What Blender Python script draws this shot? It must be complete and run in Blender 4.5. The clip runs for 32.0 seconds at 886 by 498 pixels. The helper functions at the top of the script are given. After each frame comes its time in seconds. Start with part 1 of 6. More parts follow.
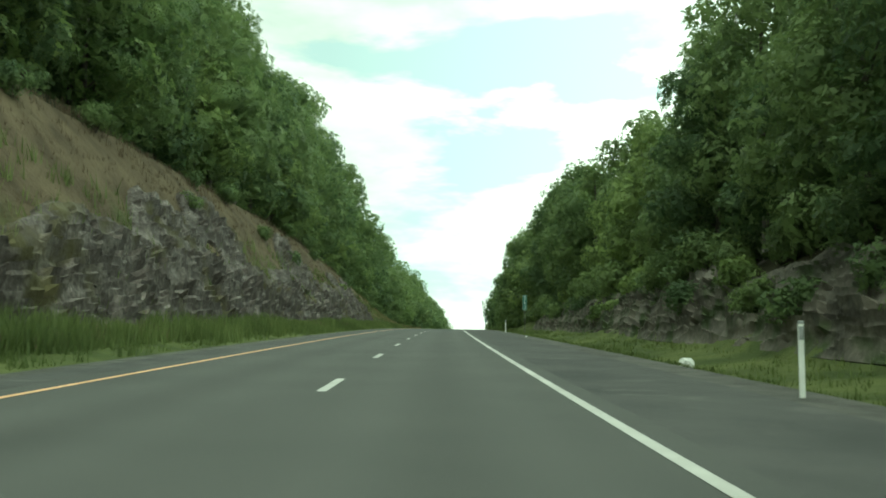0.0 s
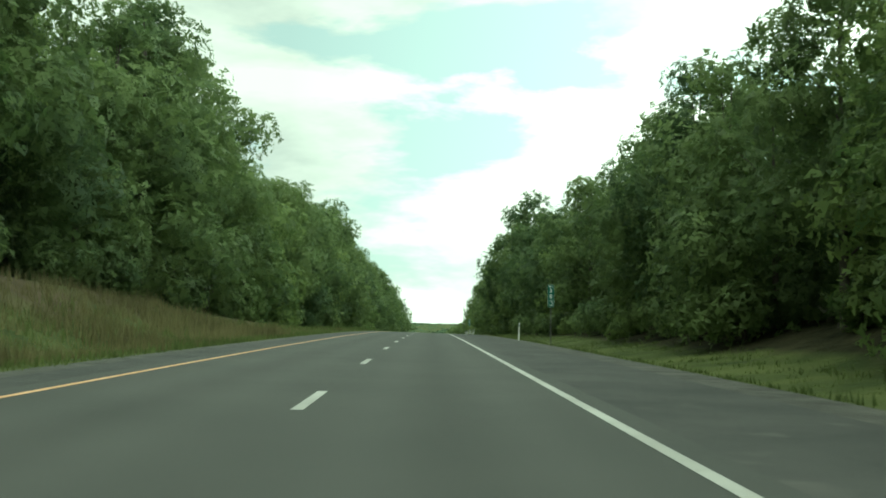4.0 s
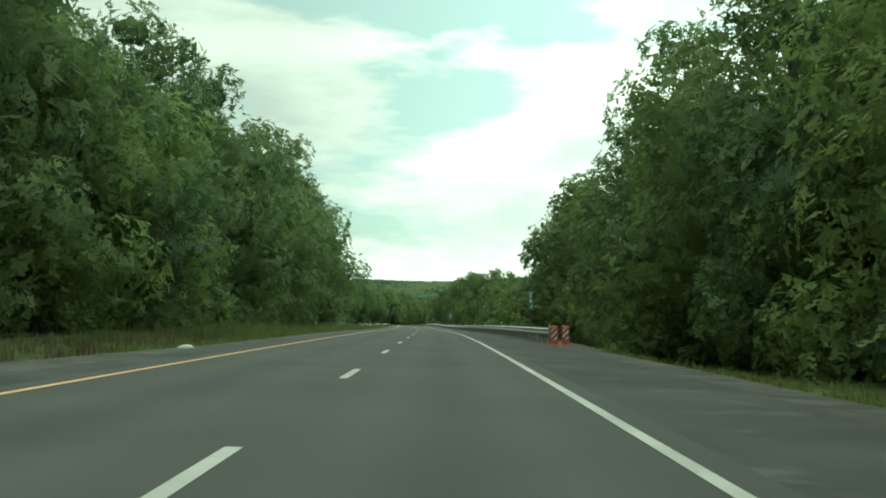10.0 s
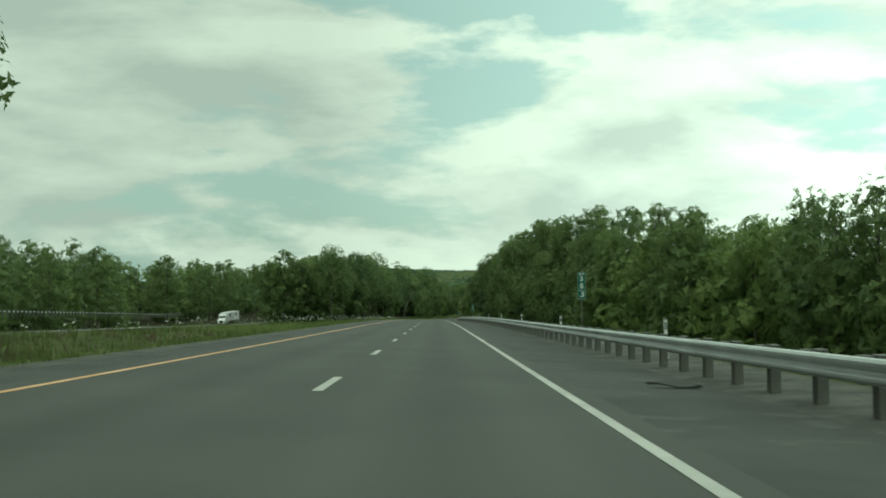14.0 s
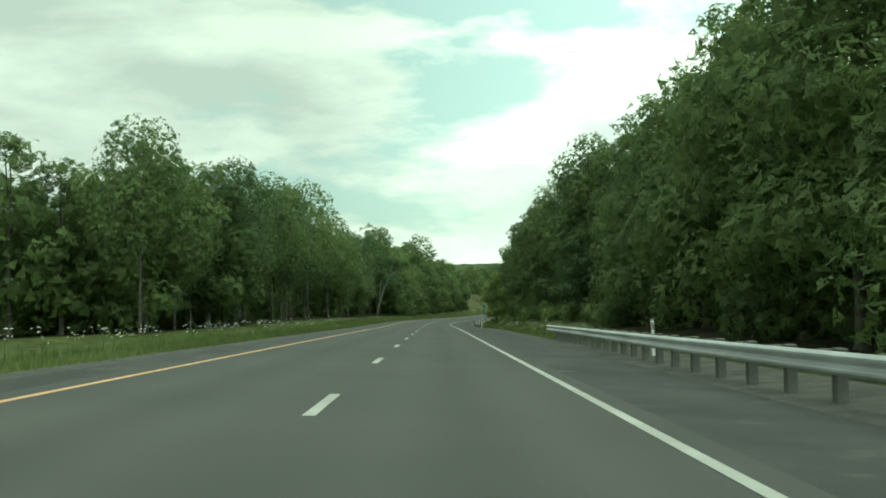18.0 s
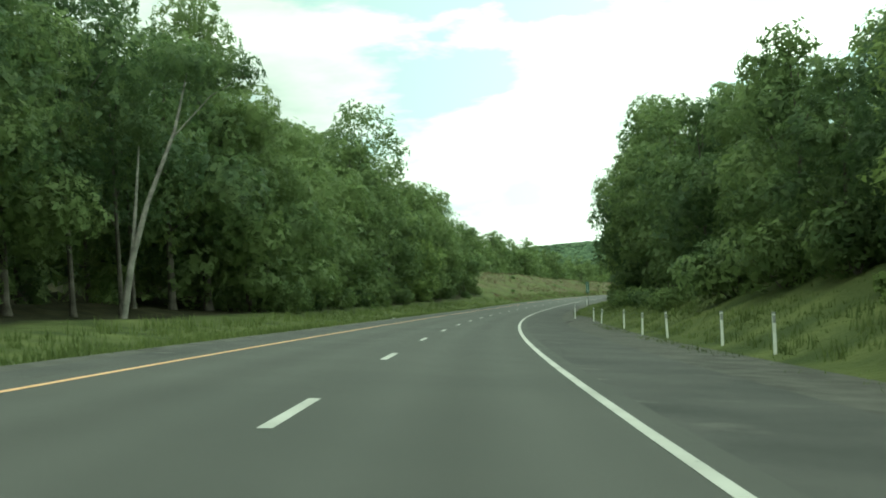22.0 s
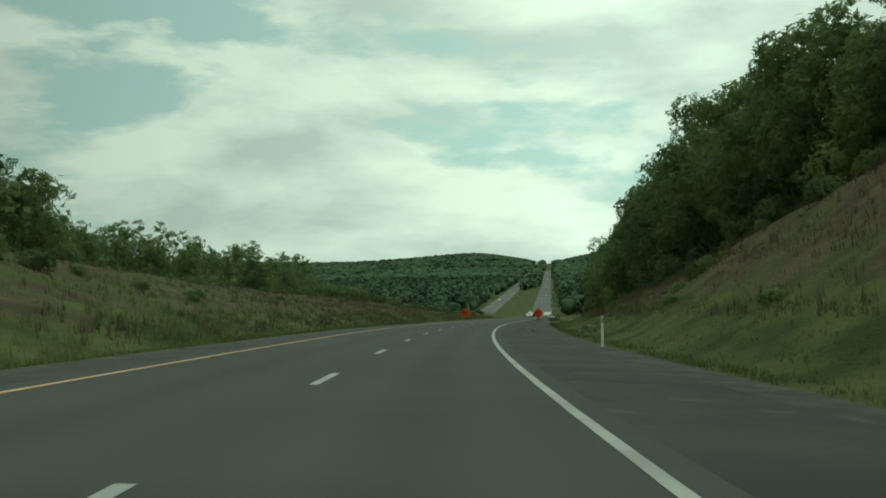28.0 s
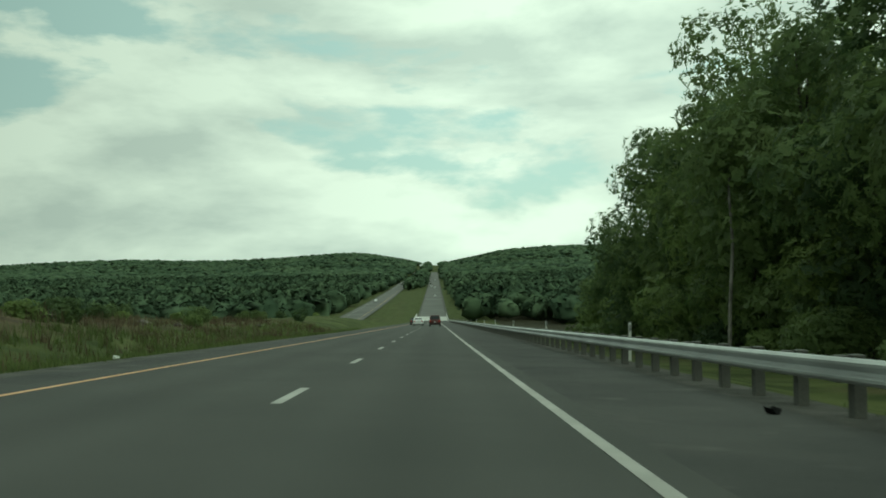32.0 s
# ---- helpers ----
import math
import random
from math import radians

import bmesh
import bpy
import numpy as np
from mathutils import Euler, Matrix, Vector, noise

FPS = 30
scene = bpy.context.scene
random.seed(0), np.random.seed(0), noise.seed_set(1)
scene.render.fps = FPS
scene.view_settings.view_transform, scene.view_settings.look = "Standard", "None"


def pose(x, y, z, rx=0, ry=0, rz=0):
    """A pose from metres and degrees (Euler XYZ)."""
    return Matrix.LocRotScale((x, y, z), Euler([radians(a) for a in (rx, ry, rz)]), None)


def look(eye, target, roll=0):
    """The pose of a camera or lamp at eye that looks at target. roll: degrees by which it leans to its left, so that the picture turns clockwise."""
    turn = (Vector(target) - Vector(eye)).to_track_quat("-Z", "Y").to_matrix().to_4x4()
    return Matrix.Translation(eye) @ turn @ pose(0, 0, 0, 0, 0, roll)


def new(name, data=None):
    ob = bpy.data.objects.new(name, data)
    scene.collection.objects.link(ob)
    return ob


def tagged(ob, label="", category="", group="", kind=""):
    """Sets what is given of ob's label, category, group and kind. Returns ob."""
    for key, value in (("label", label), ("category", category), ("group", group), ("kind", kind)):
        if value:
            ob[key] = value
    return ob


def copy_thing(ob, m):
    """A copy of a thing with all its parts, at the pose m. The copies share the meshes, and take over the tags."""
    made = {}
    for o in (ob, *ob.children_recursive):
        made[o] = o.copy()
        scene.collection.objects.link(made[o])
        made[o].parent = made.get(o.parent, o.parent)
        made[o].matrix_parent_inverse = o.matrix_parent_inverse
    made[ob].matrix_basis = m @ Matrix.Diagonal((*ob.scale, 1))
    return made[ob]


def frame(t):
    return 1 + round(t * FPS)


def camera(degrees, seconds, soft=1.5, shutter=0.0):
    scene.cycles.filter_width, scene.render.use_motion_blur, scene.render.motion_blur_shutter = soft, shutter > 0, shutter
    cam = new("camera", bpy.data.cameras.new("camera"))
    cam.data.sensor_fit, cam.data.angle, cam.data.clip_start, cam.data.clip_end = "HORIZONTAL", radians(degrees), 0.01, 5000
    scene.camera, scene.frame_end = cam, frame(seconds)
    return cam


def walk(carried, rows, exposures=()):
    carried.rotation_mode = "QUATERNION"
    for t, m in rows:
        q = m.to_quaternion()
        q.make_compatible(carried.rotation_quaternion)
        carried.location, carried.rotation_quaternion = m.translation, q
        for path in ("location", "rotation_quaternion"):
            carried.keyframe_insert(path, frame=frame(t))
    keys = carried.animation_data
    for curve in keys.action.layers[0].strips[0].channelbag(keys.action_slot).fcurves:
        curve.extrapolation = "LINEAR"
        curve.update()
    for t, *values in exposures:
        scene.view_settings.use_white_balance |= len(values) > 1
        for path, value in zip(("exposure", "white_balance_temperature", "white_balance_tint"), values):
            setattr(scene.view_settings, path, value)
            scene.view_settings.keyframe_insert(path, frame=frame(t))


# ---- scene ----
# The plan is drawn in road metres: s along the lane divider, lat to the right of it. K turns them into the world's.
K = 0.78
STEP = 40.0

BEND = [0.74, 0.49, 0.23, 0.22, 0.19, 0.12, 0.15, 0.11, 0.08, 0.08, 0.1, 0.1, 0.12, 0.03, -0.13, -0.3, -0.33, -0.21,
        -0.1, -0.03, -0.06, -0.02, 0.04, 0.01, 0.08, 0.02, -0.05, 0.36, 1.1, 1.4, 1.52, 1.57, 1.44, 1.25, 1.14, 1.14,
        1.26, 1.62, 1.3, -0.06, -0.26, 0.08, 0.03, 0.0]
GRADE = [0.0236, 0.0222, 0.0208, 0.0181, 0.0145, 0.0103, 0.0066, 0.0036, -0.0005, -0.0055, -0.0122, -0.0187, -0.0241,
         -0.0298, -0.0341, -0.038, -0.0415, -0.0405, -0.0397, -0.0366, -0.0359, -0.0385, -0.0415, -0.042, -0.0441,
         -0.0448, -0.0449, -0.0467, -0.0434, -0.0439, -0.0405, -0.0375, -0.0319, -0.0299, -0.0311, -0.0336, -0.0359,
         -0.0341, -0.0368, -0.0388, -0.0396, -0.0389, -0.0386, -0.038]
S_FIRST, S_LAST = -160.0, 5600.0
S = np.arange(S_FIRST, S_LAST + 1, 1.0)
knots = -40 + STEP * np.arange(len(BEND))
bend = np.interp(S, knots, BEND, right=0.0) * 0.78e-3
bend[S < -40] = 0.0
grade = np.interp(S, np.append(knots, [1950, 2035, 2400, 3700, 3800]), GRADE + [-0.037, 0.012, 0.019, 0.026, 0.01])


def gather(rate):
    total = np.concatenate([[0], np.cumsum((rate[1:] + rate[:-1]) / 2)])
    return total - np.interp(0, S, total)


TURN = gather(bend)
RX, RY, RZ = gather(np.sin(TURN)), gather(np.cos(TURN)), gather(grade)
BANK_S = [0, 200, 347, 545, 645, 992, 1040, 1090, 1140, 1240, 1390, 1437, 1490, 1600, 1800]
BANK = [0.75, 0.7, 1.6, 2.1, 2.3, 2.4, 4.5, 4.8, 4.4, 3.75, 2.6, 2.4, 1.55, 1.9, 1.0]


def bank_at(s):
    return np.interp(s, BANK_S, BANK)


def road_point(s, lat, up=0.0):
    """Points on the banked road plane, in world metres."""
    s, lat = np.asarray(s, float), np.asarray(lat, float)
    th = np.interp(s, S, TURN)
    x = np.interp(s, S, RX) + lat * np.cos(th)
    y = np.interp(s, S, RY) - lat * np.sin(th)
    z = np.interp(s, S, RZ) - lat * np.tan(np.radians(bank_at(s))) + up
    return np.stack([x, y, z + 0 * x], -1) * K


EYE_S = [0, 545, 596, 700, 844, 893, 992, 1041, 1090, 1189, 1239, 1388, 1487, 1586]
EYE = [1.108, 1.11, 1.14, 1.145, 1.135, 1.145, 1.128, 1.15, 1.16, 1.16, 1.15, 1.14, 1.12, 1.12]


def ride(s, lat, yaw, pitch, roll):
    """The camera's pose on the car, against the road under it; the car sits a little higher on the downhill stretches."""
    th, g = float(np.interp(s, S, TURN)), float(np.interp(s, S, grade))
    road = Euler((math.atan(g), 0, 0)).to_matrix().to_4x4()
    road = Euler((0, 0, -th)).to_matrix().to_4x4() @ road @ pose(0, 0, 0, 0, float(bank_at(s)), 0)
    eye = Vector(road_point(s, lat)) + (road.to_3x3() @ Vector((0, 0, float(np.interp(s, EYE_S, EYE))))) * K
    turn = pose(0, 0, 0, 0, 0, -yaw) @ pose(0, 0, 0, pitch) @ pose(0, 0, 0, 0, roll) @ pose(0, 0, 0, 90)
    return Matrix.Translation(eye) @ road @ turn


# ---- camera and its ride ----
RIDE = [
    (0, -0.52, 1.62, 0.54, 3.88, -1.01),
    (1, 48.23, 1.56, 0.78, 3.97, -1.10),
    (2, 98.25, 1.50, 1.18, 4.13, -1.22),
    (3, 147.21, 1.56, 1.20, 4.08, -0.89),
    (4, 197.30, 1.47, 0.97, 3.94, -1.25),
    (7, 346.93, 1.48, 0.52, 3.73, -1.52),
    (8, 396.06, 1.47, 0.75, 3.80, -1.49),
    (9, 446.20, 1.60, 0.42, 3.81, -1.28),
    (10, 496.57, 1.63, 0.04, 3.78, -1.44),
    (11, 545.68, 1.60, 0.00, 3.76, -1.72),
    (12, 595.78, 1.78, 0.06, 3.94, -1.62),
    (13, 645.08, 1.71, 0.26, 3.74, -1.33),
    (14, 694.71, 1.67, 0.14, 3.70, -1.56),
    (17, 843.91, 1.54, 0.17, 3.81, -1.35),
    (18, 892.85, 1.35, 0.45, 3.74, -1.14),
    (19, 942.63, 1.48, 0.42, 3.78, -1.03),
    (20, 992.55, 1.48, 0.25, 3.87, -1.39),
    (21, 1040.63, 1.41, -0.06, 3.81, -2.22),
    (22, 1089.76, 1.78, -0.96, 3.34, -1.42),
    (23, 1139.77, 1.82, -0.07, 3.58, -1.43),
    (24, 1188.71, 1.94, 0.33, 3.80, -1.47),
    (25, 1238.90, 1.91, 0.59, 3.73, -1.25),
    (27.5, 1363.61, 2.02, 0.45, 3.74, -0.98),
    (28, 1388.08, 1.98, 0.37, 3.70, -1.03),
    (29, 1437.22, 1.78, 0.49, 3.57, -0.97),
    (30, 1487.08, 1.75, 0.58, 3.57, -0.25),
    (30.5, 1512.0, 1.82, 1.20, 3.80, -0.60),
    (31, 1536.83, 1.92, 2.19, 4.06, -0.87),
    (31.5, 1561.3, 1.97, 1.75, 4.10, -0.90),
    (32, 1585.72, 2.01, 0.48, 4.06, -0.92),
]
FOV = 47.4
LOOKS = [(0, 0.83), (3, 0.72), (7, 0.45), (8, 0.5), (10, 0.47), (11, 0.37), (12, 0.0), (13, -0.04), (14.5, -0.03), (17, 0.25), (20, 0.66), (22, 0.78), (23, 0.73), (24, 0.36), (25, -0.08), (28, -0.56), (30, -0.57), (32, -0.55)]
cam = camera(FOV, 32.0, soft=1.8, shutter=0.05)
walk(cam, [(t, ride(*row)) for t, *row in RIDE], [(t, e, 6500, -27) for t, e in LOOKS])

# ---- sky and sun ----
SUN_UP, SUN_ROUND = 60.0, 196.0
world = bpy.data.worlds.new("sky")
scene.world = world
world.use_nodes = True
wn, wl = world.node_tree.nodes, world.node_tree.links
wn.clear()


def wnode(kind, **values):
    n = wn.new(kind)
    for key, v in values.items():
        n.inputs[key].default_value = v
    return n


sky = wnode("ShaderNodeTexSky")
sky.sky_type, sky.sun_disc = "NISHITA", False
sky.sun_elevation, sky.sun_rotation = radians(SUN_UP), radians(SUN_ROUND)
sky.dust_density, sky.ozone_density = 2.0, 1.0
coord = wnode("ShaderNodeTexCoord")


def wmath(kind, a, b):
    n = wnode("ShaderNodeMath")
    n.operation = kind
    for k, v in enumerate((a, b)):
        if isinstance(v, (int, float)):
            n.inputs[k].default_value = v
        else:
            wl.new(v, n.inputs[k])
    return n.outputs[0]


def puffs(scale, stretch, offset, detail, rough):
    """Cloud heaps that are wider than high; the offset moves them over the sky."""
    m, t = wnode("ShaderNodeMapping"), wnode("ShaderNodeTexNoise", Scale=scale, Detail=detail, Roughness=rough, Distortion=0.15)
    m.inputs["Location"].default_value, m.inputs["Scale"].default_value = offset, (1, 1, stretch)
    wl.new(coord.outputs["Generated"], m.inputs[0])
    wl.new(m.outputs[0], t.inputs["Vector"])
    return t.outputs["Fac"]


def wramp(fac, stops):
    r = wnode("ShaderNodeValToRGB")
    for k, (at, colour) in enumerate(stops):
        e = r.color_ramp.elements[k] if k < 2 else r.color_ramp.elements.new(at)
        e.position, e.color = at, (*colour, 1)
    wl.new(fac, r.inputs[0])
    return r.outputs[0]


CLOUD_AT = (0.3, 1.7, 0.4)
heap = puffs(4.0, 2.9, CLOUD_AT, 8.0, 0.55)
# the same heaps seen a little higher up: where there is more cloud above, the base lies in shade
above = puffs(4.0, 2.9, (CLOUD_AT[0], CLOUD_AT[1], CLOUD_AT[2] + 0.12), 8.0, 0.55)
cover = wramp(heap, ((0.405, (0, 0, 0)), (0.475, (1, 1, 1))))
under = wmath("ADD", wmath("SUBTRACT", above, heap), wmath("MULTIPLY", heap, 0.45))
tone = wramp(under, ((0.12, (8.6, 8.6, 8.3)), (0.34, (5.7, 5.9, 5.9))))
mixsky = wnode("ShaderNodeMixRGB")
wl.new(cover, mixsky.inputs[0])
haze = wnode("ShaderNodeMixRGB", Fac=0.72, Color2=(5.8, 6.9, 6.8, 1))
wl.new(sky.outputs[0], haze.inputs[1])
wl.new(haze.outputs[0], mixsky.inputs[1])
wl.new(tone, mixsky.inputs[2])
glow = wnode("ShaderNodeBackground", Strength=0.098)
wout = wnode("ShaderNodeOutputWorld")
# the cloud deck thins, and so brightens, towards the south-east
split, thin, gain = wnode("ShaderNodeSeparateXYZ"), wnode("ShaderNodeMapRange"), wnode("ShaderNodeVectorMath")
wl.new(coord.outputs["Generated"], split.inputs[0])
wl.new(split.outputs["X"], thin.inputs["Value"])
thin.inputs["From Min"].default_value, thin.inputs["From Max"].default_value = -0.1, 0.5
thin.inputs["To Min"].default_value, thin.inputs["To Max"].default_value = 0.88, 1.75
gain.operation = "SCALE"
wl.new(mixsky.outputs[0], gain.inputs[0])
wl.new(thin.outputs[0], gain.inputs["Scale"])
wl.new(gain.outputs[0], glow.inputs[0])
wl.new(glow.outputs[0], wout.inputs[0])

sun_lamp = bpy.data.lights.new("sun", "SUN")
sun_lamp.energy, sun_lamp.angle, sun_lamp.color = 1.0, radians(30), (1.0, 0.96, 0.9)
sun_ob = new("sun", sun_lamp)
# rotation of the sky's sun is counted clockwise from north
sun_to = Vector((math.sin(radians(SUN_ROUND)) * math.cos(radians(SUN_UP)), math.cos(radians(SUN_ROUND)) * math.cos(radians(SUN_UP)), math.sin(radians(SUN_UP))))
sun_ob.matrix_world = look(sun_to * 50, (0, 0, 0))


# ---- materials ----
def material(name, low, high, scale=4.0, rough=0.8, metal=0.0, bump=0.0, bump_scale=30.0, fine=0.25, spots=None, per_object=0.0,
             per_island=0.0, sheer=0.0, coords="Object", gloss=0.3, lace=None):
    """Two colours mixed by a coarse and a fine noise, with relief; spots: (colour, scale, threshold)."""
    m = bpy.data.materials.new(name)
    m.use_nodes = True
    n, l = m.node_tree.nodes, m.node_tree.links
    bsdf = n["Principled BSDF"]
    bsdf.inputs["Roughness"].default_value, bsdf.inputs["Metallic"].default_value = rough, metal
    bsdf.inputs["Specular IOR Level"].default_value = gloss
    tc = n.new("ShaderNodeTexCoord")
    big, small = n.new("ShaderNodeTexNoise"), n.new("ShaderNodeTexNoise")
    big.inputs["Scale"].default_value, big.inputs["Detail"].default_value = scale, 4.0
    small.inputs["Scale"].default_value, small.inputs["Detail"].default_value = bump_scale, 5.0
    for tex in (big, small):
        l.new(tc.outputs[coords], tex.inputs["Vector"])
    ramp = n.new("ShaderNodeValToRGB")
    ramp.color_ramp.elements[0].position, ramp.color_ramp.elements[1].position = 0.32, 0.68
    ramp.color_ramp.elements[0].color, ramp.color_ramp.elements[1].color = (*low, 1), (*high, 1)
    mix = n.new("ShaderNodeMath")
    mix.operation = "MULTIPLY_ADD"
    mix.inputs[1].default_value = fine
    l.new(small.outputs["Fac"], mix.inputs[0])
    off = n.new("ShaderNodeMath")
    off.operation = "ADD"
    off.inputs[1].default_value = -fine / 2
    l.new(big.outputs["Fac"], off.inputs[0])
    l.new(off.outputs[0], mix.inputs[2])
    value = mix.outputs[0]
    for amount, source in ((per_object, "obj"), (per_island, "isl")):
        if amount:
            src = n.new("ShaderNodeObjectInfo").outputs["Random"] if source == "obj" else n.new("ShaderNodeNewGeometry").outputs["Random Per Island"]
            more, minus = n.new("ShaderNodeMath"), n.new("ShaderNodeMath")
            more.operation, minus.operation = "MULTIPLY_ADD", "SUBTRACT"
            more.inputs[1].default_value = amount
            minus.inputs[1].default_value = 0.5
            l.new(src, minus.inputs[0])
            l.new(minus.outputs[0], more.inputs[0])
            l.new(value, more.inputs[2])
            value = more.outputs[0]
    l.new(value, ramp.inputs[0])
    colour = ramp.outputs[0]
    if spots:
        tex, cut, blend = n.new("ShaderNodeTexNoise"), n.new("ShaderNodeValToRGB"), n.new("ShaderNodeMixRGB")
        tex.inputs["Scale"].default_value, tex.inputs["Detail"].default_value = spots[1], 6.0
        l.new(tc.outputs[coords], tex.inputs["Vector"])
        cut.color_ramp.elements[0].position, cut.color_ramp.elements[1].position = spots[2], spots[2] + 0.12
        blend.inputs[2].default_value = (*spots[0], 1)
        l.new(tex.outputs["Fac"], cut.inputs[0])
        l.new(cut.outputs[0], blend.inputs[0])
        l.new(colour, blend.inputs[1])
        colour = blend.outputs[0]
    l.new(colour, bsdf.inputs["Base Color"])
    if bump:
        b = n.new("ShaderNodeBump")
        b.inputs["Strength"].default_value, b.inputs["Distance"].default_value = bump, 0.05
        l.new(small.outputs["Fac"], b.inputs["Height"])
        l.new(b.outputs[0], bsdf.inputs["Normal"])
    if sheer:
        thin, add = n.new("ShaderNodeBsdfTranslucent"), n.new("ShaderNodeMixShader")
        add.inputs[0].default_value = sheer
        l.new(colour, thin.inputs[0])
        l.new(bsdf.outputs[0], add.inputs[1])
        l.new(thin.outputs[0], add.inputs[2])
        l.new(add.outputs[0], n["Material Output"].inputs[0])
    if lace:
        # each spray is broken up into single leaves with gaps between them
        gaps, cut, clear, both = n.new("ShaderNodeTexNoise"), n.new("ShaderNodeMath"), n.new("ShaderNodeBsdfTransparent"), n.new("ShaderNodeMixShader")
        gaps.inputs["Scale"].default_value, gaps.inputs["Detail"].default_value = lace[0], 0.0
        cut.operation = "GREATER_THAN"
        cut.inputs[1].default_value = lace[1]
        solid = n["Material Output"].inputs[0].links[0].from_socket
        l.new(tc.outputs[coords], gaps.inputs["Vector"])
        l.new(gaps.outputs["Fac"], cut.inputs[0])
        l.new(cut.outputs[0], both.inputs[0])
        l.new(clear.outputs[0], both.inputs[1])
        l.new(solid, both.inputs[2])
        l.new(both.outputs[0], n["Material Output"].inputs[0])
    return m


LEAF = material("leaf", (0.068, 0.108, 0.045), (0.165, 0.22, 0.08), 0.35, 0.6, per_object=0.36, per_island=0.13, sheer=0.48, bump_scale=3.0, lace=(9.5, 0.44))
LEAF_PALE = material("pale_leaf", (0.08, 0.125, 0.041), (0.225, 0.29, 0.096), 0.35, 0.6, per_object=0.3, per_island=0.13, sheer=0.48, bump_scale=3.0, lace=(9.5, 0.44))
NEEDLE = material("needle", (0.012, 0.032, 0.016), (0.045, 0.075, 0.04), 0.5, 0.65, per_object=0.3, per_island=0.3, sheer=0.2, bump_scale=3.0, lace=(6.0, 0.47))
# bluer than LEAF: some distance haze is mixed into this base colour
FARLEAF = material("far_leaf", (0.058, 0.09, 0.054), (0.105, 0.148, 0.084), 0.012, 0.9, per_island=0.3, bump_scale=0.35, fine=0.45, gloss=0.05)
BARK = material("bark", (0.05, 0.043, 0.035), (0.14, 0.125, 0.105), 2.0, 0.9, bump=0.6, bump_scale=14.0)
PALE_BARK = material("pale_bark", (0.13, 0.122, 0.11), (0.31, 0.29, 0.265), 2.0, 0.85, bump=0.4, bump_scale=10.0)
GRASS = material("grass_blade", (0.085, 0.115, 0.037), (0.18, 0.22, 0.076), 0.12, 0.7, per_island=0.25, sheer=0.5, bump_scale=2.0)
DRYGRASS = material("dry_grass_blade", (0.082, 0.062, 0.04), (0.16, 0.123, 0.078), 0.12, 0.8, per_island=0.35, sheer=0.45, bump_scale=2.0)
STRAW = material("straw_blade", (0.12, 0.108, 0.052), (0.24, 0.215, 0.105), 0.12, 0.8, per_island=0.3, sheer=0.45, bump_scale=2.0)
FLOWER = material("white_flower", (0.42, 0.43, 0.38), (0.58, 0.58, 0.53), 3.0, 0.8)
ROCK = material("rock", (0.07, 0.058, 0.052), (0.235, 0.205, 0.185), 1.3, 0.9, bump=1.0, bump_scale=7.0, fine=0.7, spots=((0.085, 0.075, 0.035), 0.45, 0.55), per_object=0.4)
# right cut's rock: tree shade darkened into the base colour, green growth as spots
SHADED_MOSSY_ROCK = material("shaded_mossy_rock", (0.06, 0.054, 0.045), (0.165, 0.148, 0.125), 0.55, 0.9, bump=0.9, bump_scale=5.0, fine=0.5, spots=((0.04, 0.055, 0.02), 0.7, 0.5))
ASPHALT = material("asphalt", (0.071, 0.072, 0.068), (0.086, 0.086, 0.081), 0.35, 0.88, bump=0.35, bump_scale=90.0, fine=0.35)
SHOULDER = material("shoulder_asphalt", (0.051, 0.052, 0.051), (0.084, 0.083, 0.08), 0.5, 0.9, bump=0.4, bump_scale=70.0, fine=0.4, spots=((0.11, 0.105, 0.1), 1.3, 0.60))
GRAVEL = material("gravel", (0.062, 0.061, 0.056), (0.125, 0.12, 0.11), 1.5, 0.95, bump=0.8, bump_scale=35.0, fine=0.6)
WHITE_LINE = material("white_road_paint", (0.37, 0.36, 0.34), (0.5, 0.49, 0.465), 0.9, 0.7, bump=0.2, bump_scale=60.0, spots=((0.25, 0.25, 0.24), 9.0, 0.66))
PALE_ROAD = material("pale_worn_pavement", (0.11, 0.11, 0.105), (0.165, 0.165, 0.155), 0.05, 0.9, bump_scale=1.5)
YELLOW_LINE = material("yellow_road_paint", (0.6, 0.35, 0.19), (0.72, 0.44, 0.26), 0.9, 0.7, bump=0.2, bump_scale=60.0, spots=((0.3, 0.18, 0.06), 9.0, 0.66))
STEEL = material("galvanised_steel", (0.4, 0.41, 0.41), (0.55, 0.56, 0.56), 0.8, 0.45, 0.6, bump=0.08, bump_scale=20.0, gloss=0.5)
POSTSTEEL = material("weathered_steel", (0.09, 0.09, 0.082), (0.17, 0.17, 0.155), 1.2, 0.7, 0.4, bump=0.2, bump_scale=20.0)
WHITE = material("white_plastic", (0.62, 0.63, 0.6), (0.78, 0.79, 0.76), 2.0, 0.5, spots=((0.45, 0.44, 0.4), 5.0, 0.66))
YELLOW_PLASTIC = material("yellow_plastic", (0.6, 0.36, 0.04), (0.75, 0.46, 0.06), 2.0, 0.5)
GREY = material("grey_reflector", (0.2, 0.21, 0.21), (0.3, 0.31, 0.31), 8.0, 0.4)
GREEN_SIGN = material("green_sign_sheet", (0.006, 0.085, 0.062), (0.008, 0.115, 0.082), 1.0, 0.45)
SIGN_WHITE = material("white_sign_sheet", (0.5, 0.53, 0.52), (0.62, 0.64, 0.63), 2.0, 0.45)
BROWN_SIGN = material("faded_brown_sheet", (0.13, 0.06, 0.035), (0.2, 0.09, 0.05), 3.0, 0.5)
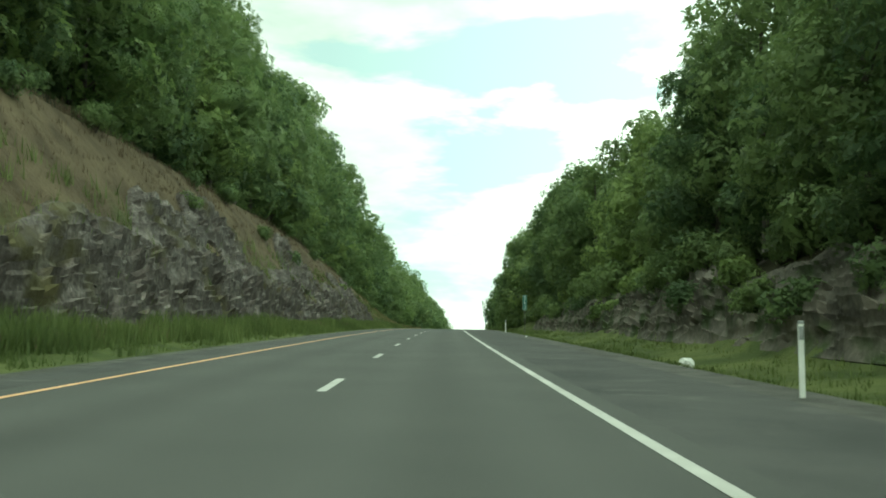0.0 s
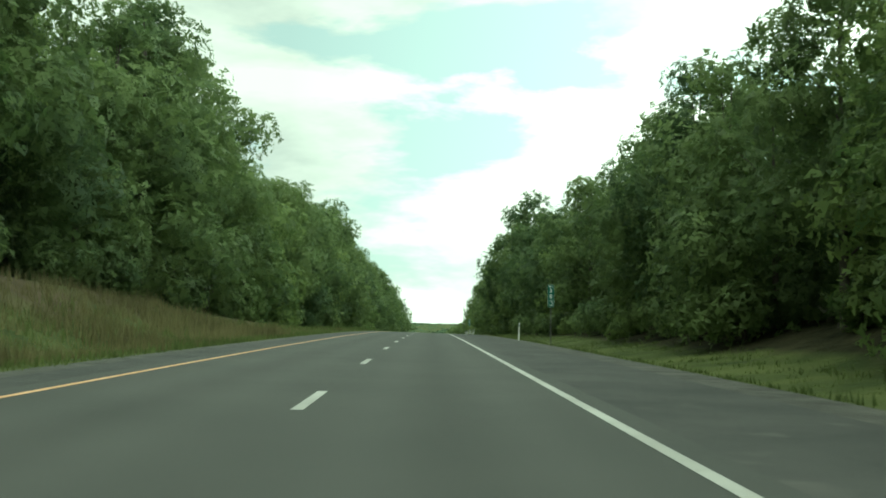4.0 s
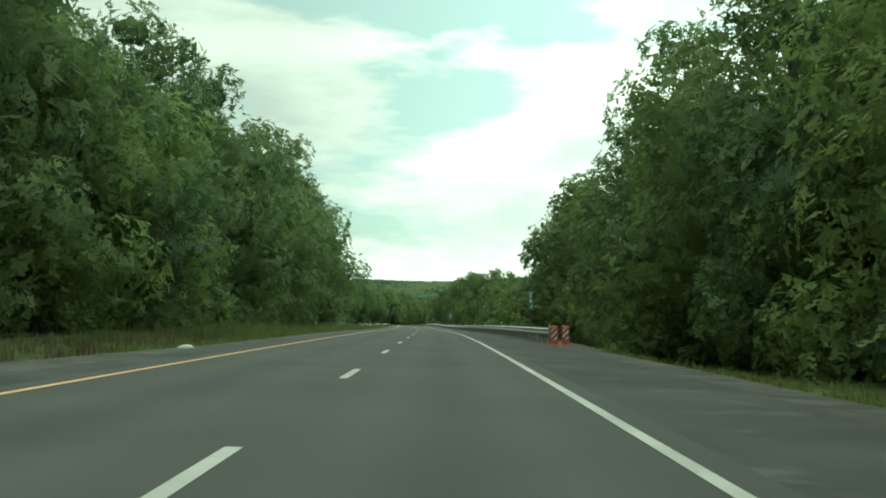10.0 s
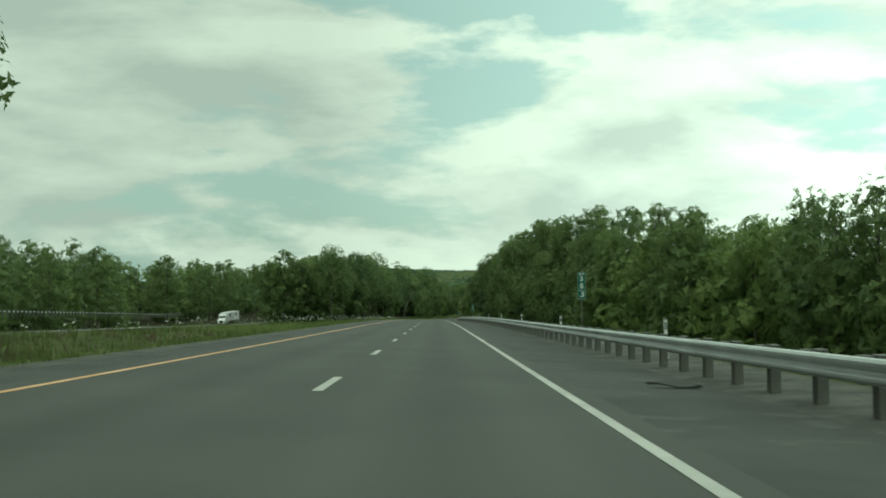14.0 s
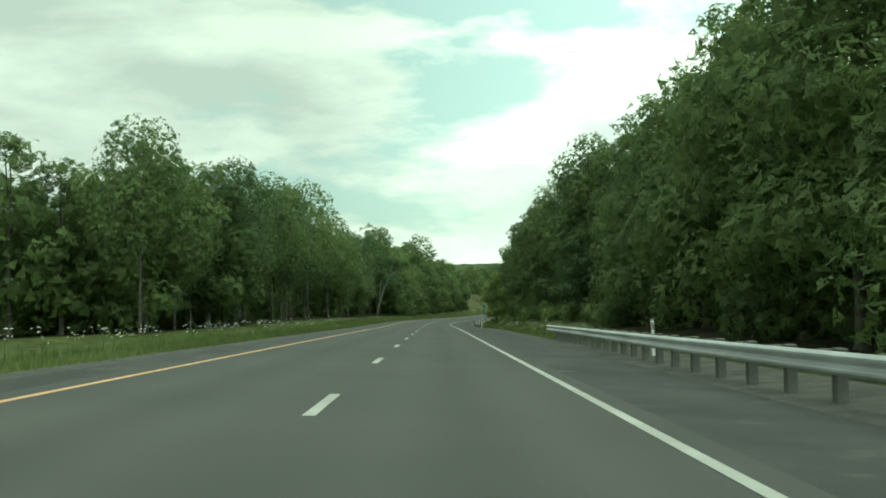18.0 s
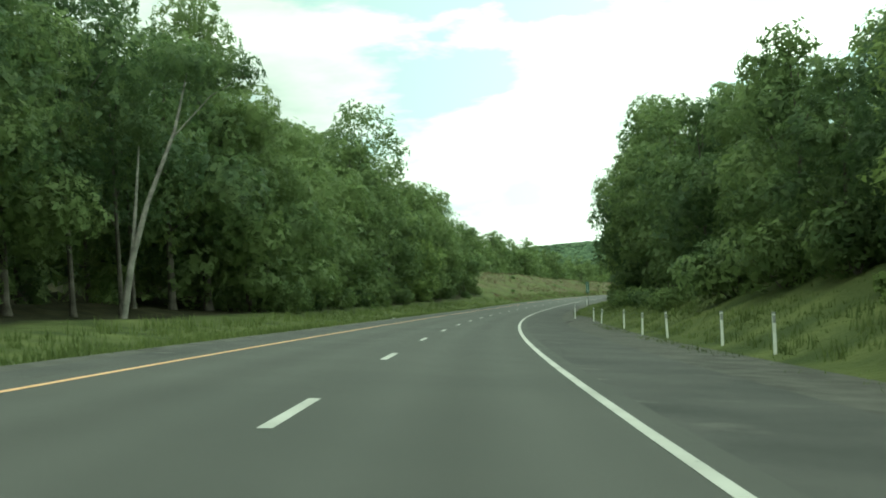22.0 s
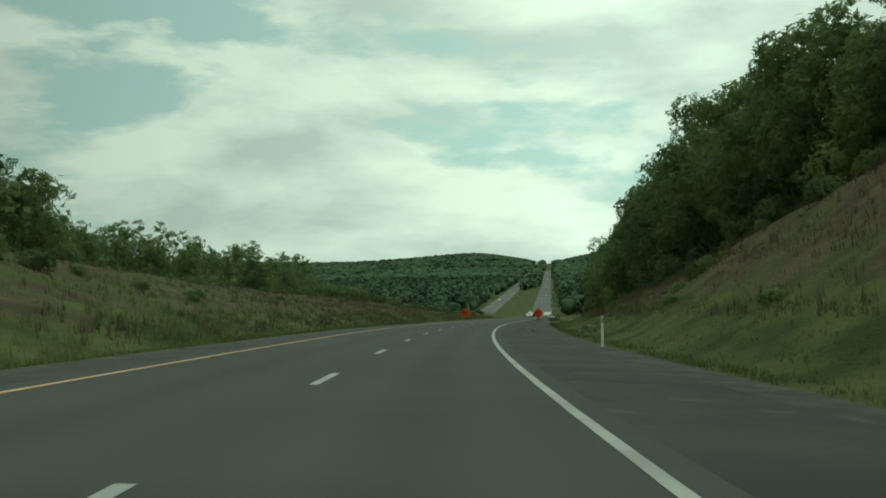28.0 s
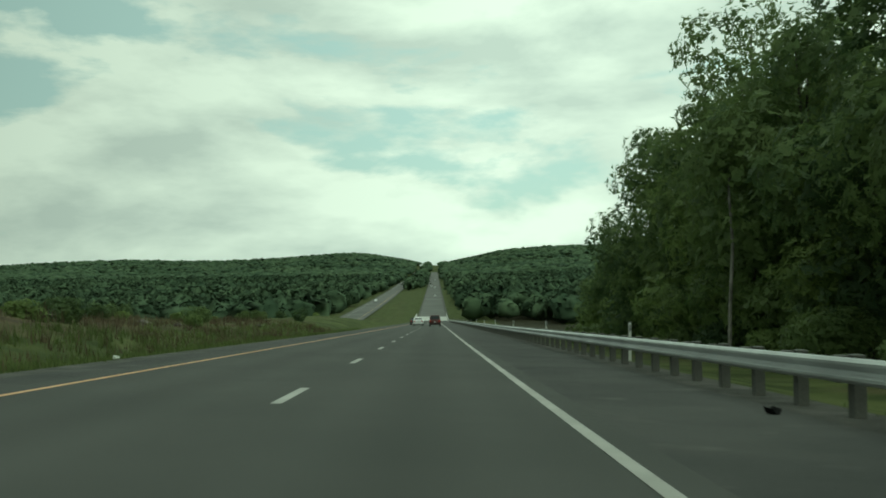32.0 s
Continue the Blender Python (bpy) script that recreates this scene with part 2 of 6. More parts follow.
PALE_YELLOW = material("yellow_sheet", (0.62, 0.42, 0.12), (0.72, 0.5, 0.16), 2.0, 0.5)
BLUE_SIGN = material("blue_sign_sheet", (0.02, 0.05, 0.22), (0.03, 0.07, 0.28), 2.0, 0.45)
RED_SIGN = material("red_sign_sheet", (0.3, 0.06, 0.05), (0.42, 0.1, 0.08), 2.0, 0.45)
HEM = material("pale_orange_hem", (0.6, 0.3, 0.2), (0.72, 0.42, 0.32), 6.0, 0.7)
ORANGE = material("orange_sign_cloth", (1.0, 0.115, 0.022), (1.0, 0.135, 0.03), 1.5, 0.6, bump=0.15, bump_scale=4.0)
BLACK = material("black_paint", (0.012, 0.012, 0.012), (0.03, 0.03, 0.03), 3.0, 0.5)
RUBBER = material("black_rubber", (0.010, 0.010, 0.010), (0.03, 0.03, 0.03), 6.0, 0.85, bump=0.4)
CONCRETE = material("pale_concrete", (0.46, 0.46, 0.44), (0.62, 0.62, 0.59), 0.3, 0.85, bump=0.3, bump_scale=20.0)
GLASS = material("dark_window_glass", (0.015, 0.018, 0.02), (0.03, 0.034, 0.036), 1.0, 0.08, gloss=0.6)
CAR_RED = material("dark_red_car_paint", (0.07, 0.012, 0.012), (0.10, 0.018, 0.016), 1.0, 0.3, gloss=0.6)
CAR_WHITE = material("white_car_paint", (0.65, 0.66, 0.66), (0.75, 0.76, 0.76), 1.0, 0.3, gloss=0.6)
CAR_DARK = material("dark_grey_car_paint", (0.03, 0.033, 0.036), (0.05, 0.054, 0.058), 1.0, 0.3, gloss=0.6)
LAMP_RED = material("red_lamp_glass", (0.35, 0.01, 0.01), (0.5, 0.02, 0.015), 2.0, 0.2, gloss=0.6)
RUST = material("rusty_red_metal", (0.12, 0.03, 0.02), (0.2, 0.05, 0.035), 4.0, 0.7)
PURPLE = material("purple_paint", (0.07, 0.03, 0.16), (0.09, 0.04, 0.2), 2.0, 0.5)


def ground_material():
    """Turf, dry grass, leaf litter and gravel, mixed by the ground's own attributes and noise."""
    m = bpy.data.materials.new("ground")
    m.use_nodes = True
    n, l = m.node_tree.nodes, m.node_tree.links
    bsdf = n["Principled BSDF"]
    bsdf.inputs["Roughness"].default_value = 0.95
    bsdf.inputs["Specular IOR Level"].default_value = 0.1
    tc = n.new("ShaderNodeTexCoord")

    def tex(scale, detail=5.0):
        t = n.new("ShaderNodeTexNoise")
        t.inputs["Scale"].default_value, t.inputs["Detail"].default_value = scale, detail
        l.new(tc.outputs["Object"], t.inputs["Vector"])
        return t.outputs["Fac"]

    def two(a, b, fac):
        r = n.new("ShaderNodeValToRGB")
        r.color_ramp.elements[0].position, r.color_ramp.elements[1].position = 0.35, 0.65
        r.color_ramp.elements[0].color, r.color_ramp.elements[1].color = (*a, 1), (*b, 1)
        l.new(fac, r.inputs[0])
        return r.outputs[0]

    turf = two((0.045, 0.06, 0.021), (0.108, 0.124, 0.046), tex(0.45, 8.0))
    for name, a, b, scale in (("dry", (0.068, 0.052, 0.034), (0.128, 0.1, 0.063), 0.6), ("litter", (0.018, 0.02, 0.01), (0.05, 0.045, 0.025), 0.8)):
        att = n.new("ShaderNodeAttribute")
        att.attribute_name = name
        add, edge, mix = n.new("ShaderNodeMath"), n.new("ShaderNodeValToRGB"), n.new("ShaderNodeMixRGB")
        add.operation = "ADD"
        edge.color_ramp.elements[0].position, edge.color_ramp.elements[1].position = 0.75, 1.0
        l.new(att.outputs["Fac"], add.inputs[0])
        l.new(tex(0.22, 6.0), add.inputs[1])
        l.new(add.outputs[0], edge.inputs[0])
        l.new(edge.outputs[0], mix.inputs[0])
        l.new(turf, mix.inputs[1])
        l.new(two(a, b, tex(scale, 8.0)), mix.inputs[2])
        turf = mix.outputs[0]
    l.new(turf, bsdf.inputs["Base Color"])
    b = n.new("ShaderNodeBump")
    b.inputs["Strength"].default_value, b.inputs["Distance"].default_value = 0.9, 0.12
    l.new(tex(5.0, 6.0), b.inputs["Height"])
    l.new(b.outputs[0], bsdf.inputs["Normal"])
    return m


def track_asphalt():
    """Lane asphalt: polished wheel paths and a darker strip between them, by the mesh's own attribute."""
    m = ASPHALT.copy()
    m.name = "lane_asphalt"
    n, l = m.node_tree.nodes, m.node_tree.links
    bsdf = n["Principled BSDF"]
    old = bsdf.inputs["Base Color"].links[0].from_socket
    att, mul = n.new("ShaderNodeAttribute"), n.new("ShaderNodeMixRGB")
    att.attribute_name = "track"
    mul.blend_type = "MULTIPLY"
    mul.inputs[0].default_value = 1.0
    l.new(old, mul.inputs[1])
    l.new(att.outputs["Color"], mul.inputs[2])
    l.new(mul.outputs[0], bsdf.inputs["Base Color"])
    return m


LANE = track_asphalt()
GROUND = ground_material()


# ---- helpers of this scene ----
def raw_mesh(name, verts, faces, mats, slots=None, smooth=False):
    me = bpy.data.meshes.new(name)
    me.from_pydata([tuple(v) for v in verts] if not isinstance(verts, np.ndarray) else verts.tolist(), [], faces if isinstance(faces, list) else faces.tolist())
    for m in mats if isinstance(mats, (list, tuple)) else [mats]:
        me.materials.append(m)
    if slots is not None:
        me.polygons.foreach_set("material_index", slots)
    if smooth:
        me.polygons.foreach_set("use_smooth", [True] * len(me.polygons))
    me.update()
    return me


def mesh_of(name, bm, mat, smooth=False):
    me = bpy.data.meshes.new(name)
    bm.normal_update()
    bm.to_mesh(me)
    bm.free()
    for m in mat if isinstance(mat, (list, tuple)) else [mat]:
        me.materials.append(m)
    if smooth:
        me.polygons.foreach_set("use_smooth", [True] * len(me.polygons))
    return me


def part(name, bm, mat, parent, label="", smooth=False, at=None):
    """One mesh object under a thing or under a part."""
    ob = new(name, bm if isinstance(bm, bpy.types.Mesh) else mesh_of(name, bm, mat, smooth))
    ob.parent = parent
    if at is not None:
        ob.matrix_basis = at
    return tagged(ob, label)


def box(bm, size, at=(0, 0, 0), bevel=0.0, turn=None):
    m = Matrix.Translation(at) @ (turn or Matrix()) @ Matrix.Diagonal((*size, 1))
    made = bmesh.ops.create_cube(bm, size=1.0, matrix=m)["verts"]
    if bevel:
        edges = {e for v in made for e in v.link_edges}
        bmesh.ops.bevel(bm, geom=list(edges), offset=bevel, segments=2, affect="EDGES", profile=0.5)
    return bm


def rod(bm, a, b, r0, r1=None, sides=8):
    a, b = Vector(a), Vector(b)
    m = Matrix.Translation((a + b) / 2) @ (b - a).to_track_quat("Z", "Y").to_matrix().to_4x4()
    bmesh.ops.create_cone(bm, cap_ends=True, segments=sides, radius1=r0, radius2=r0 if r1 is None else r1, depth=(b - a).length, matrix=m)
    return bm


def ground_z(s, lat):
    """The ground's height over the plan, in road metres."""
    s, lat = np.broadcast_arrays(np.asarray(s, float), np.asarray(lat, float))
    shape = s.shape
    s, lat = s.ravel(), lat.ravel()
    base = np.interp(s, S, RZ) - lat * np.tan(np.radians(bank_at(s))) * np.clip(1 - (np.abs(lat) - 7) / 14, 0, 1)
    side = np.abs(lat)
    out = np.zeros_like(s)
    for sign, cols, keys in ((-1, LEFT_LAT, LEFT_CUT), (1, RIGHT_LAT, RIGHT_CUT)):
        ks = [k[0] for k in keys]
        h = np.stack([np.interp(s, ks, [k[1 + i] for k in keys]) for i in range(len(cols))])
        v = np.zeros_like(s)
        prev = np.zeros_like(s)
        edge = 0.0
        for i, c in enumerate(cols):
            inside = (side > edge) & (side <= c)
            w = (side - edge) / (c - edge)
            w = w * w * (3 - 2 * w) * 0.5 + w * 0.5
            v = np.where(inside, prev + (h[i] - prev) * w, v)
            prev, edge = h[i], c
        v = np.where(side > edge, prev, v)
        out = np.where(np.sign(lat) == sign, v, out)
    # the far side of the valley
    rise = np.clip((s - 2300) / 1900, 0, 1)
    rise = rise * rise * (3 - 2 * rise)
    away = np.clip((side - 40) / 260, 0, 1)
    wave = 9 * np.sin(lat / 310 + 0.8) + 6 * np.sin(lat / 140 + s / 500) + np.where(lat > 0, 14, 0) * np.clip(lat / 500, 0, 1)
    out = out + rise * away * (6 + wave) - 12 * np.clip((s - 4300) / 500, 0, 1) ** 2
    dip = np.clip((s - 1600) / 250, 0, 1) * np.clip((2500 - s) / 500, 0, 1)
    out = out - dip * away * 9
    out = out + 34 * np.clip((s - 3650) / 500, 0, 1) * (1 - np.clip((s - 4250) / 900, 0, 1)) * np.clip(0.45 + away, 0, 1)
    # the woods beyond the valley lie lower away from the road
    out = out - 22 * np.clip((-lat - 750) / 450, 0, 1)
    z = base + out
    near = np.clip(1.6 - np.abs(lat - other_lat(s)) / 12, 0, 1) * np.clip((s - 540) / 40, 0, 1) * np.clip((3720 - s) / 40, 0, 1)
    z = z + (other_z(s) - z) * near * (side > 26)
    return z.reshape(shape)


def spot(s, lat, up=0.0):
    th = np.interp(s, S, TURN)
    x = np.interp(s, S, RX) + lat * np.cos(th)
    y = np.interp(s, S, RY) - lat * np.sin(th)
    return np.stack([x, y, ground_z(s, lat) + up], -1) * K


def stand(s, lat, up=0.0, turn=0.0, lean=0.0, grow=1.0):
    """The pose of a thing on the ground that faces along the road; turn: degrees to the left."""
    th = float(np.interp(s, S, TURN))
    m = Matrix.Translation(spot(s, lat, up)) @ pose(0, 0, 0, lean, 0, turn - math.degrees(th))
    return m @ Matrix.Diagonal((grow, grow, grow, 1))


def thing(name, label, category, group="", kind=""):
    ob = new(name)
    ob.scale = (K, K, K)
    return tagged(ob, label, category, group, kind)


def place(ob, m):
    ob.matrix_basis = m @ Matrix.Diagonal((K, K, K, 1))
    return ob


# the other carriageway, left of the median
OTHER_S = [560, 1250, 1650, 2000, 3700]
OTHER_LAT = [-70, -66, -42, -35, -33]


def other_lat(s):
    return np.interp(s, OTHER_S, OTHER_LAT)


def other_z(s):
    return np.interp(s, S, RZ) + np.interp(s, [560, 800, 1000, 1250, 1700], [-1.7, -1.4, -0.9, 0.5, 0])


# heights of the ground over the road: s, then one height for each distance from the lane divider
LEFT_LAT = (5.6, 9, 11, 15.5, 26, 62)
LEFT_CUT = [
    (-160, 0, 0.6, 4.0, 10.4, 17, 21), (60, 0, 0.6, 4.0, 10.4, 17, 21), (114, 0, 0.4, 3.8, 10.0, 16.5, 20), (165, 0, 0.1, 2.4, 7.4, 12, 15),
    (190, 0, 0, 1.4, 5.6, 9, 12), (233, 0, -0.2, 0.5, 2.8, 5.5, 9), (300, 0, -0.3, 0, 0.5, 1.4, 4), (740, 0, -0.3, -0.1, 0.2, 0.5, 0),
    (800, 0, -0.3, -0.4, -0.55, -0.9, -1.6), (980, 0, -0.3, -0.3, -0.3, -0.6, -1.2), (1060, 0, -0.3, 0, 0.5, 1.2, 1.5), (1260, 0, -0.3, 0.2, 1.4, 4.5, 9),
    (1310, 0, -0.3, 0.4, 2.2, 7.0, 13), (1376, 0, -0.3, 0.4, 2.2, 7.2, 13.5), (1490, 0, -0.3, 0.5, 2.0, 4.4, 8.2), (1540, 0, -0.3, 0.5, 1.9, 4.0, 6.4), (1590, 0, -0.3, 0.5, 1.8, 3.8, 4.8),
    (1620, 0, -0.3, 0.3, 1.4, 3.1, 3.2), (1650, 0, -0.3, 0.1, 0.8, 1.9, 1.4), (1700, 0, -0.3, 0.3, 1.1, 1.2, -1.5), (1740, 0, -0.3, 0.7, 1.8, 1.6, -2.5), (1790, 0, -0.3, 0.7, 1.6, 1.1, -2.5), (1860, 0, -0.3, 0, 0, -0.3, -2), (2300, 0, -0.2, -0.2, -0.2, 0, 0)]
RIGHT_LAT = (8.0, 9.2, 12.5, 16, 24, 62)
RIGHT_CUT = [
    (-160, 0, -0.4, -0.1, 4, 9.5, 14), (90, 0, -0.4, 0, 3.5, 9, 13), (150, 0, -0.4, 0, 2.4, 7, 11), (210, 0, -0.4, 0, 1.4, 4, 8), (300, 0, -0.3, 0, 0.5, 1, 3),
    (500, 0, -0.3, -0.1, 0.3, 0.8, 1), (570, 0, -0.4, -1.6, -2.4, -3, -4), (640, 0, -0.5, -2.2, -3.6, -5, -6.5), (880, 0, -0.5, -2.0, -3.2, -4, -5), (960, 0, -0.3, -0.4, -0.2, 0, 0.5), (1030, 0, -0.2, 0.4, 1.2, 2.8, 5),
    (1090, 0, -0.2, 1.0, 2.6, 6, 9), (1150, 0, -0.2, 0.8, 2, 4, 7), (1230, 0, -0.2, 0.8, 2.2, 5, 10), (1300, 0, -0.1, 1.3, 3.3, 7.5, 15), (1440, 0, -0.1, 1.5, 3.6, 8.4, 17),
    (1510, 0, -0.1, 0.5, 1.6, 4, 9), (1570, 0, -0.3, -0.6, -0.6, 0.5, 3), (1700, 0, -0.4, -1.5, -2, -2, -2), (2300, 0, -0.2, -0.2, -0.2, 0, 0)]

# ---- ground ----
gs = np.concatenate([np.arange(-160, 1720, 4.0), np.arange(1720, 2400, 8.0), np.arange(2400, 5560, 45.0)])
side_cols = np.array([0, 3.9, 4.6, 5.6, 7, 8, 9, 10, 11, 12.5, 14, 15.5, 18, 21, 24, 26, 30, 35, 41, 48, 55, 62, 72, 85, 100, 125, 160, 210, 280, 380, 520])
wide = np.clip((gs - 1500) / 900, 0, 1)[:, None]
far_cols = np.array([750, 1100, 1600, 2400.0])
left_cols = -np.tile(np.concatenate([side_cols[1:], far_cols])[::-1], (len(gs), 1))
right_far = 520 + np.array([25, 60, 110, 180.0]) * (1 - wide) + (far_cols - 520) * wide
right_cols = np.concatenate([np.tile(side_cols, (len(gs), 1)), right_far], 1)
glat = np.concatenate([left_cols, right_cols], 1)
gsm = np.tile(gs[:, None], (1, glat.shape[1]))
gz = ground_z(gsm, glat)
hump = np.array([[noise.noise((a / 9, b / 7, 0.3)) for a, b in zip(ra, rb)] for ra, rb in zip(gsm, glat)])
rough_by = np.clip((np.abs(glat) - 9) / 8, 0, 1) * 0.35
gz = gz + hump * rough_by - 0.05 * (np.abs(glat) < 9)
road_cover = (np.abs(glat - other_lat(gsm)) < 9) & (gsm > 560) & (gsm < 3700)
gz = gz - 0.25 * road_cover
th = np.interp(gsm, S, TURN)
gv = np.stack([np.interp(gsm, S, RX) + glat * np.cos(th), np.interp(gsm, S, RY) - glat * np.sin(th), gz], -1) * K
nr, nc = glat.shape
ii = np.arange(nr * nc).reshape(nr, nc)
gf = np.stack([ii[:-1, :-1], ii[:-1, 1:], ii[1:, 1:], ii[1:, :-1]], -1).reshape(-1, 4)
ground_me = raw_mesh("ground", gv.reshape(-1, 3), gf, GROUND, smooth=True)


def steps(x, a, b):
    w = np.clip((x - a) / (b - a), 0, 1)
    return w * w * (3 - 2 * w)


side = np.abs(glat)
LEFT_TREES_S = [-160, 60, 110, 160, 235, 290, 560, 660, 700, 726, 727, 1000, 1001, 1060, 1110, 1150, 1166, 1285, 1286, 1700]
LEFT_TREES = [17, 17, 17, 17, 17.5, 16.2, 14.9, 15.2, 16.4, 17, 95, 95, 30, 22, 18.5, 19, 15.5, 15.5, 46, 52]
RIGHT_TREES_S = [-160, 90, 160, 260, 480, 505, 600, 640, 660, 800, 880, 960, 1030, 1100, 1110, 1240, 1300, 1340, 1400, 1440, 1510, 1580, 1800, 2000]
RIGHT_TREES = [15, 15, 15, 13.6, 13.4, 13.6, 15.2, 17, 46, 40, 27, 16.5, 15, 15, 13.5, 14, 18.5, 21.5, 26, 27, 22, 19, 21.5, 27]
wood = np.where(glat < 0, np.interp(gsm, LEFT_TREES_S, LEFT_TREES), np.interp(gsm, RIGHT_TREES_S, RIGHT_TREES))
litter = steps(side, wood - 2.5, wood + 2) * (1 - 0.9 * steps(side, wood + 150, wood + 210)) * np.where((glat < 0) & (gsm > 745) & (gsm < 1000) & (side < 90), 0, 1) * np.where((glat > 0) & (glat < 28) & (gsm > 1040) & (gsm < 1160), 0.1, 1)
dry = np.where(glat < 0, steps(side, 8, 14) * np.interp(gsm, [-160, 165, 200, 300, 560, 700, 1260, 1320, 1470, 1530, 1600, 1720], [0.75, 0.7, 0.5, 0.35, 0.3, 0.1, 0.1, 0.3, 0.36, 0.5, 0.48, 0.2]),
               steps(side, 11, 15) * np.interp(gsm, [-160, 1250, 1330, 1500, 1560, 1640], [0.1, 0.15, 0.4, 0.6, 0.4, 0.25]))
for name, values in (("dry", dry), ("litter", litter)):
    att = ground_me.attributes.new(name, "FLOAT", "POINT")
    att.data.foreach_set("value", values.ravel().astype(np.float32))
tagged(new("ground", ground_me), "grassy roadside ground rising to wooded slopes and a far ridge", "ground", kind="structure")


def ribbon(name, s, lat0, lat1, up, mat, on_road=True, thick=0.0):
    """A strip along the road between two offsets, as one mesh."""
    s = np.asarray(s, float)
    f = road_point if on_road else spot
    near, far = up if isinstance(up, tuple) else (up, up)
    a, b = f(s, lat0 + 0 * s, near), f(s, lat1 + 0 * s, far)
    rows = [a, b]
    if thick:
        down = np.array([0, 0, thick * K])
        rows = [a - down, a, b, b - down]
    v = np.stack(rows, 1)
    k = v.shape[1]
    i = np.arange(len(s) * k).reshape(len(s), k)
    f4 = np.stack([i[:-1, :-1], i[:-1, 1:], i[1:, 1:], i[1:, :-1]], -1).reshape(-1, 4)
    return raw_mesh(name, v.reshape(-1, 3), f4, mat, smooth=False)


# ---- road ----
WHITE_AT, YELLOW_AT = 3.575, -3.76
rs = np.concatenate([np.arange(-160, 2000, 5.0), np.arange(2000, 3720, 20.0)])
lane_lat = np.linspace(-4.3, 4.0, 42)
lv = np.stack([road_point(rs, c + 0 * rs, 0.015) for c in lane_lat], 1)
li = np.arange(lv.shape[0] * lv.shape[1]).reshape(lv.shape[:2])
road_me = raw_mesh("road", lv.reshape(-1, 3), np.stack([li[:-1, :-1], li[:-1, 1:], li[1:, 1:], li[1:, :-1]], -1).reshape(-1, 4), LANE)
lane_mid = np.where(lane_lat > 0, 1.75, -1.88)
path_wear = np.exp(-((np.abs(lane_lat - lane_mid) - 0.85) / 0.34) ** 2) * 0.10 - np.exp(-((lane_lat - lane_mid) / 0.35) ** 2) * 0.10
track = np.tile(1.0 + path_wear, (len(rs), 1)) + np.array([noise.noise((a / 40, 0, 2.0)) * 0.015 for a in rs])[:, None]
track_att = road_me.attributes.new("track", "FLOAT", "POINT")
track_att.data.foreach_set("value", track.ravel().astype(np.float32))
road = new("road", road_me)
tagged(road, "dark grey asphalt road with two lanes", "road", kind="structure")
part("shoulder", ribbon("shoulder", rs, 4.0, 6.7, 0.012, SHOULDER, thick=0.25), None, road, "worn asphalt shoulder beside the white edge line")
part("shoulder", ribbon("shoulder", rs, -5.3, -4.3, 0.012, SHOULDER, thick=0.25), None, road, "narrow asphalt shoulder beside the yellow line")
part("gravel_edge", ribbon("gravel_edge", rs, 6.7, np.interp(rs, [345, 362, 416, 430, 1060, 1090, 1180, 1200], [7.8, 8.7, 8.7, 7.8, 7.8, 9.7, 9.7, 7.8]), 0.0, GRAVEL, thick=0.25), None, road, "loose gravel along the pavement's edge")
part("gravel_edge", ribbon("gravel_edge", rs, np.interp(rs, [320, 350, 490, 530], [-6.0, -8.6, -8.6, -6.0]), -5.3, 0.0, GRAVEL, thick=0.25), None, road, "loose gravel along the pavement's edge")
BERM_S = np.arange(536, 951, 4.0)
part("gravel_berm", ribbon("gravel_berm", BERM_S, 6.3, 8.3, (0.008, np.interp(BERM_S, [536, 566, 930, 950], [0.0, 0.2, 0.2, 0.0])), GRAVEL, thick=0.5), None, road, "low gravel berm under the guardrail")
part("edge_line", ribbon("edge_line", rs, WHITE_AT - 0.075, WHITE_AT + 0.075, 0.021, WHITE_LINE), None, road, "solid white edge line")
part("edge_line", ribbon("edge_line", rs, YELLOW_AT - 0.065, YELLOW_AT + 0.065, 0.021, YELLOW_LINE), None, road, "solid yellow edge line")
part("worn_pavement", ribbon("worn_pavement", np.arange(2036, 3720, 20.0), -5.2, 6.6, 0.04, PALE_ROAD), None, road, "paler worn pavement climbing the far hill")
DASH_OFF = 14.12
for k in range(-12, 160):
    s0 = DASH_OFF + 12.19 * k
    part("lane_dash", ribbon("lane_dash", [s0, s0 + 1.5, s0 + 3.05], -0.075, 0.075, 0.021, WHITE_LINE), None, road)

os_ = np.arange(560, 3700, 10.0)
oc = other_lat(os_)


def other_ribbon(name, a, b, up, mat):
    p = np.stack([spot(os_, oc + a, up), spot(os_, oc + b, up)], 1)
    p[:, :, 2] = (other_z(os_)[:, None] + up) * K
    i = np.arange(len(os_) * 2).reshape(-1, 2)
    return raw_mesh(name, p.reshape(-1, 3), np.stack([i[:-1, 0], i[:-1, 1], i[1:, 1], i[1:, 0]], -1), mat)


other_road = tagged(new("other_road", other_ribbon("other_road", -6.5, 6.5, 0.12, ASPHALT)), "grey asphalt carriageway beyond the grassy median", "road", kind="structure")
part("worn_pavement", other_ribbon("worn_pavement", -6.2, 6.2, 0.15, PALE_ROAD), None, other_road, "paler worn pavement")
part("edge_line", other_ribbon("edge_line", 3.6, 3.75, 0.17, YELLOW_LINE), None, other_road, "solid yellow edge line")
part("edge_line", other_ribbon("edge_line", -3.75, -3.6, 0.17, WHITE_LINE), None, other_road, "solid white edge line")

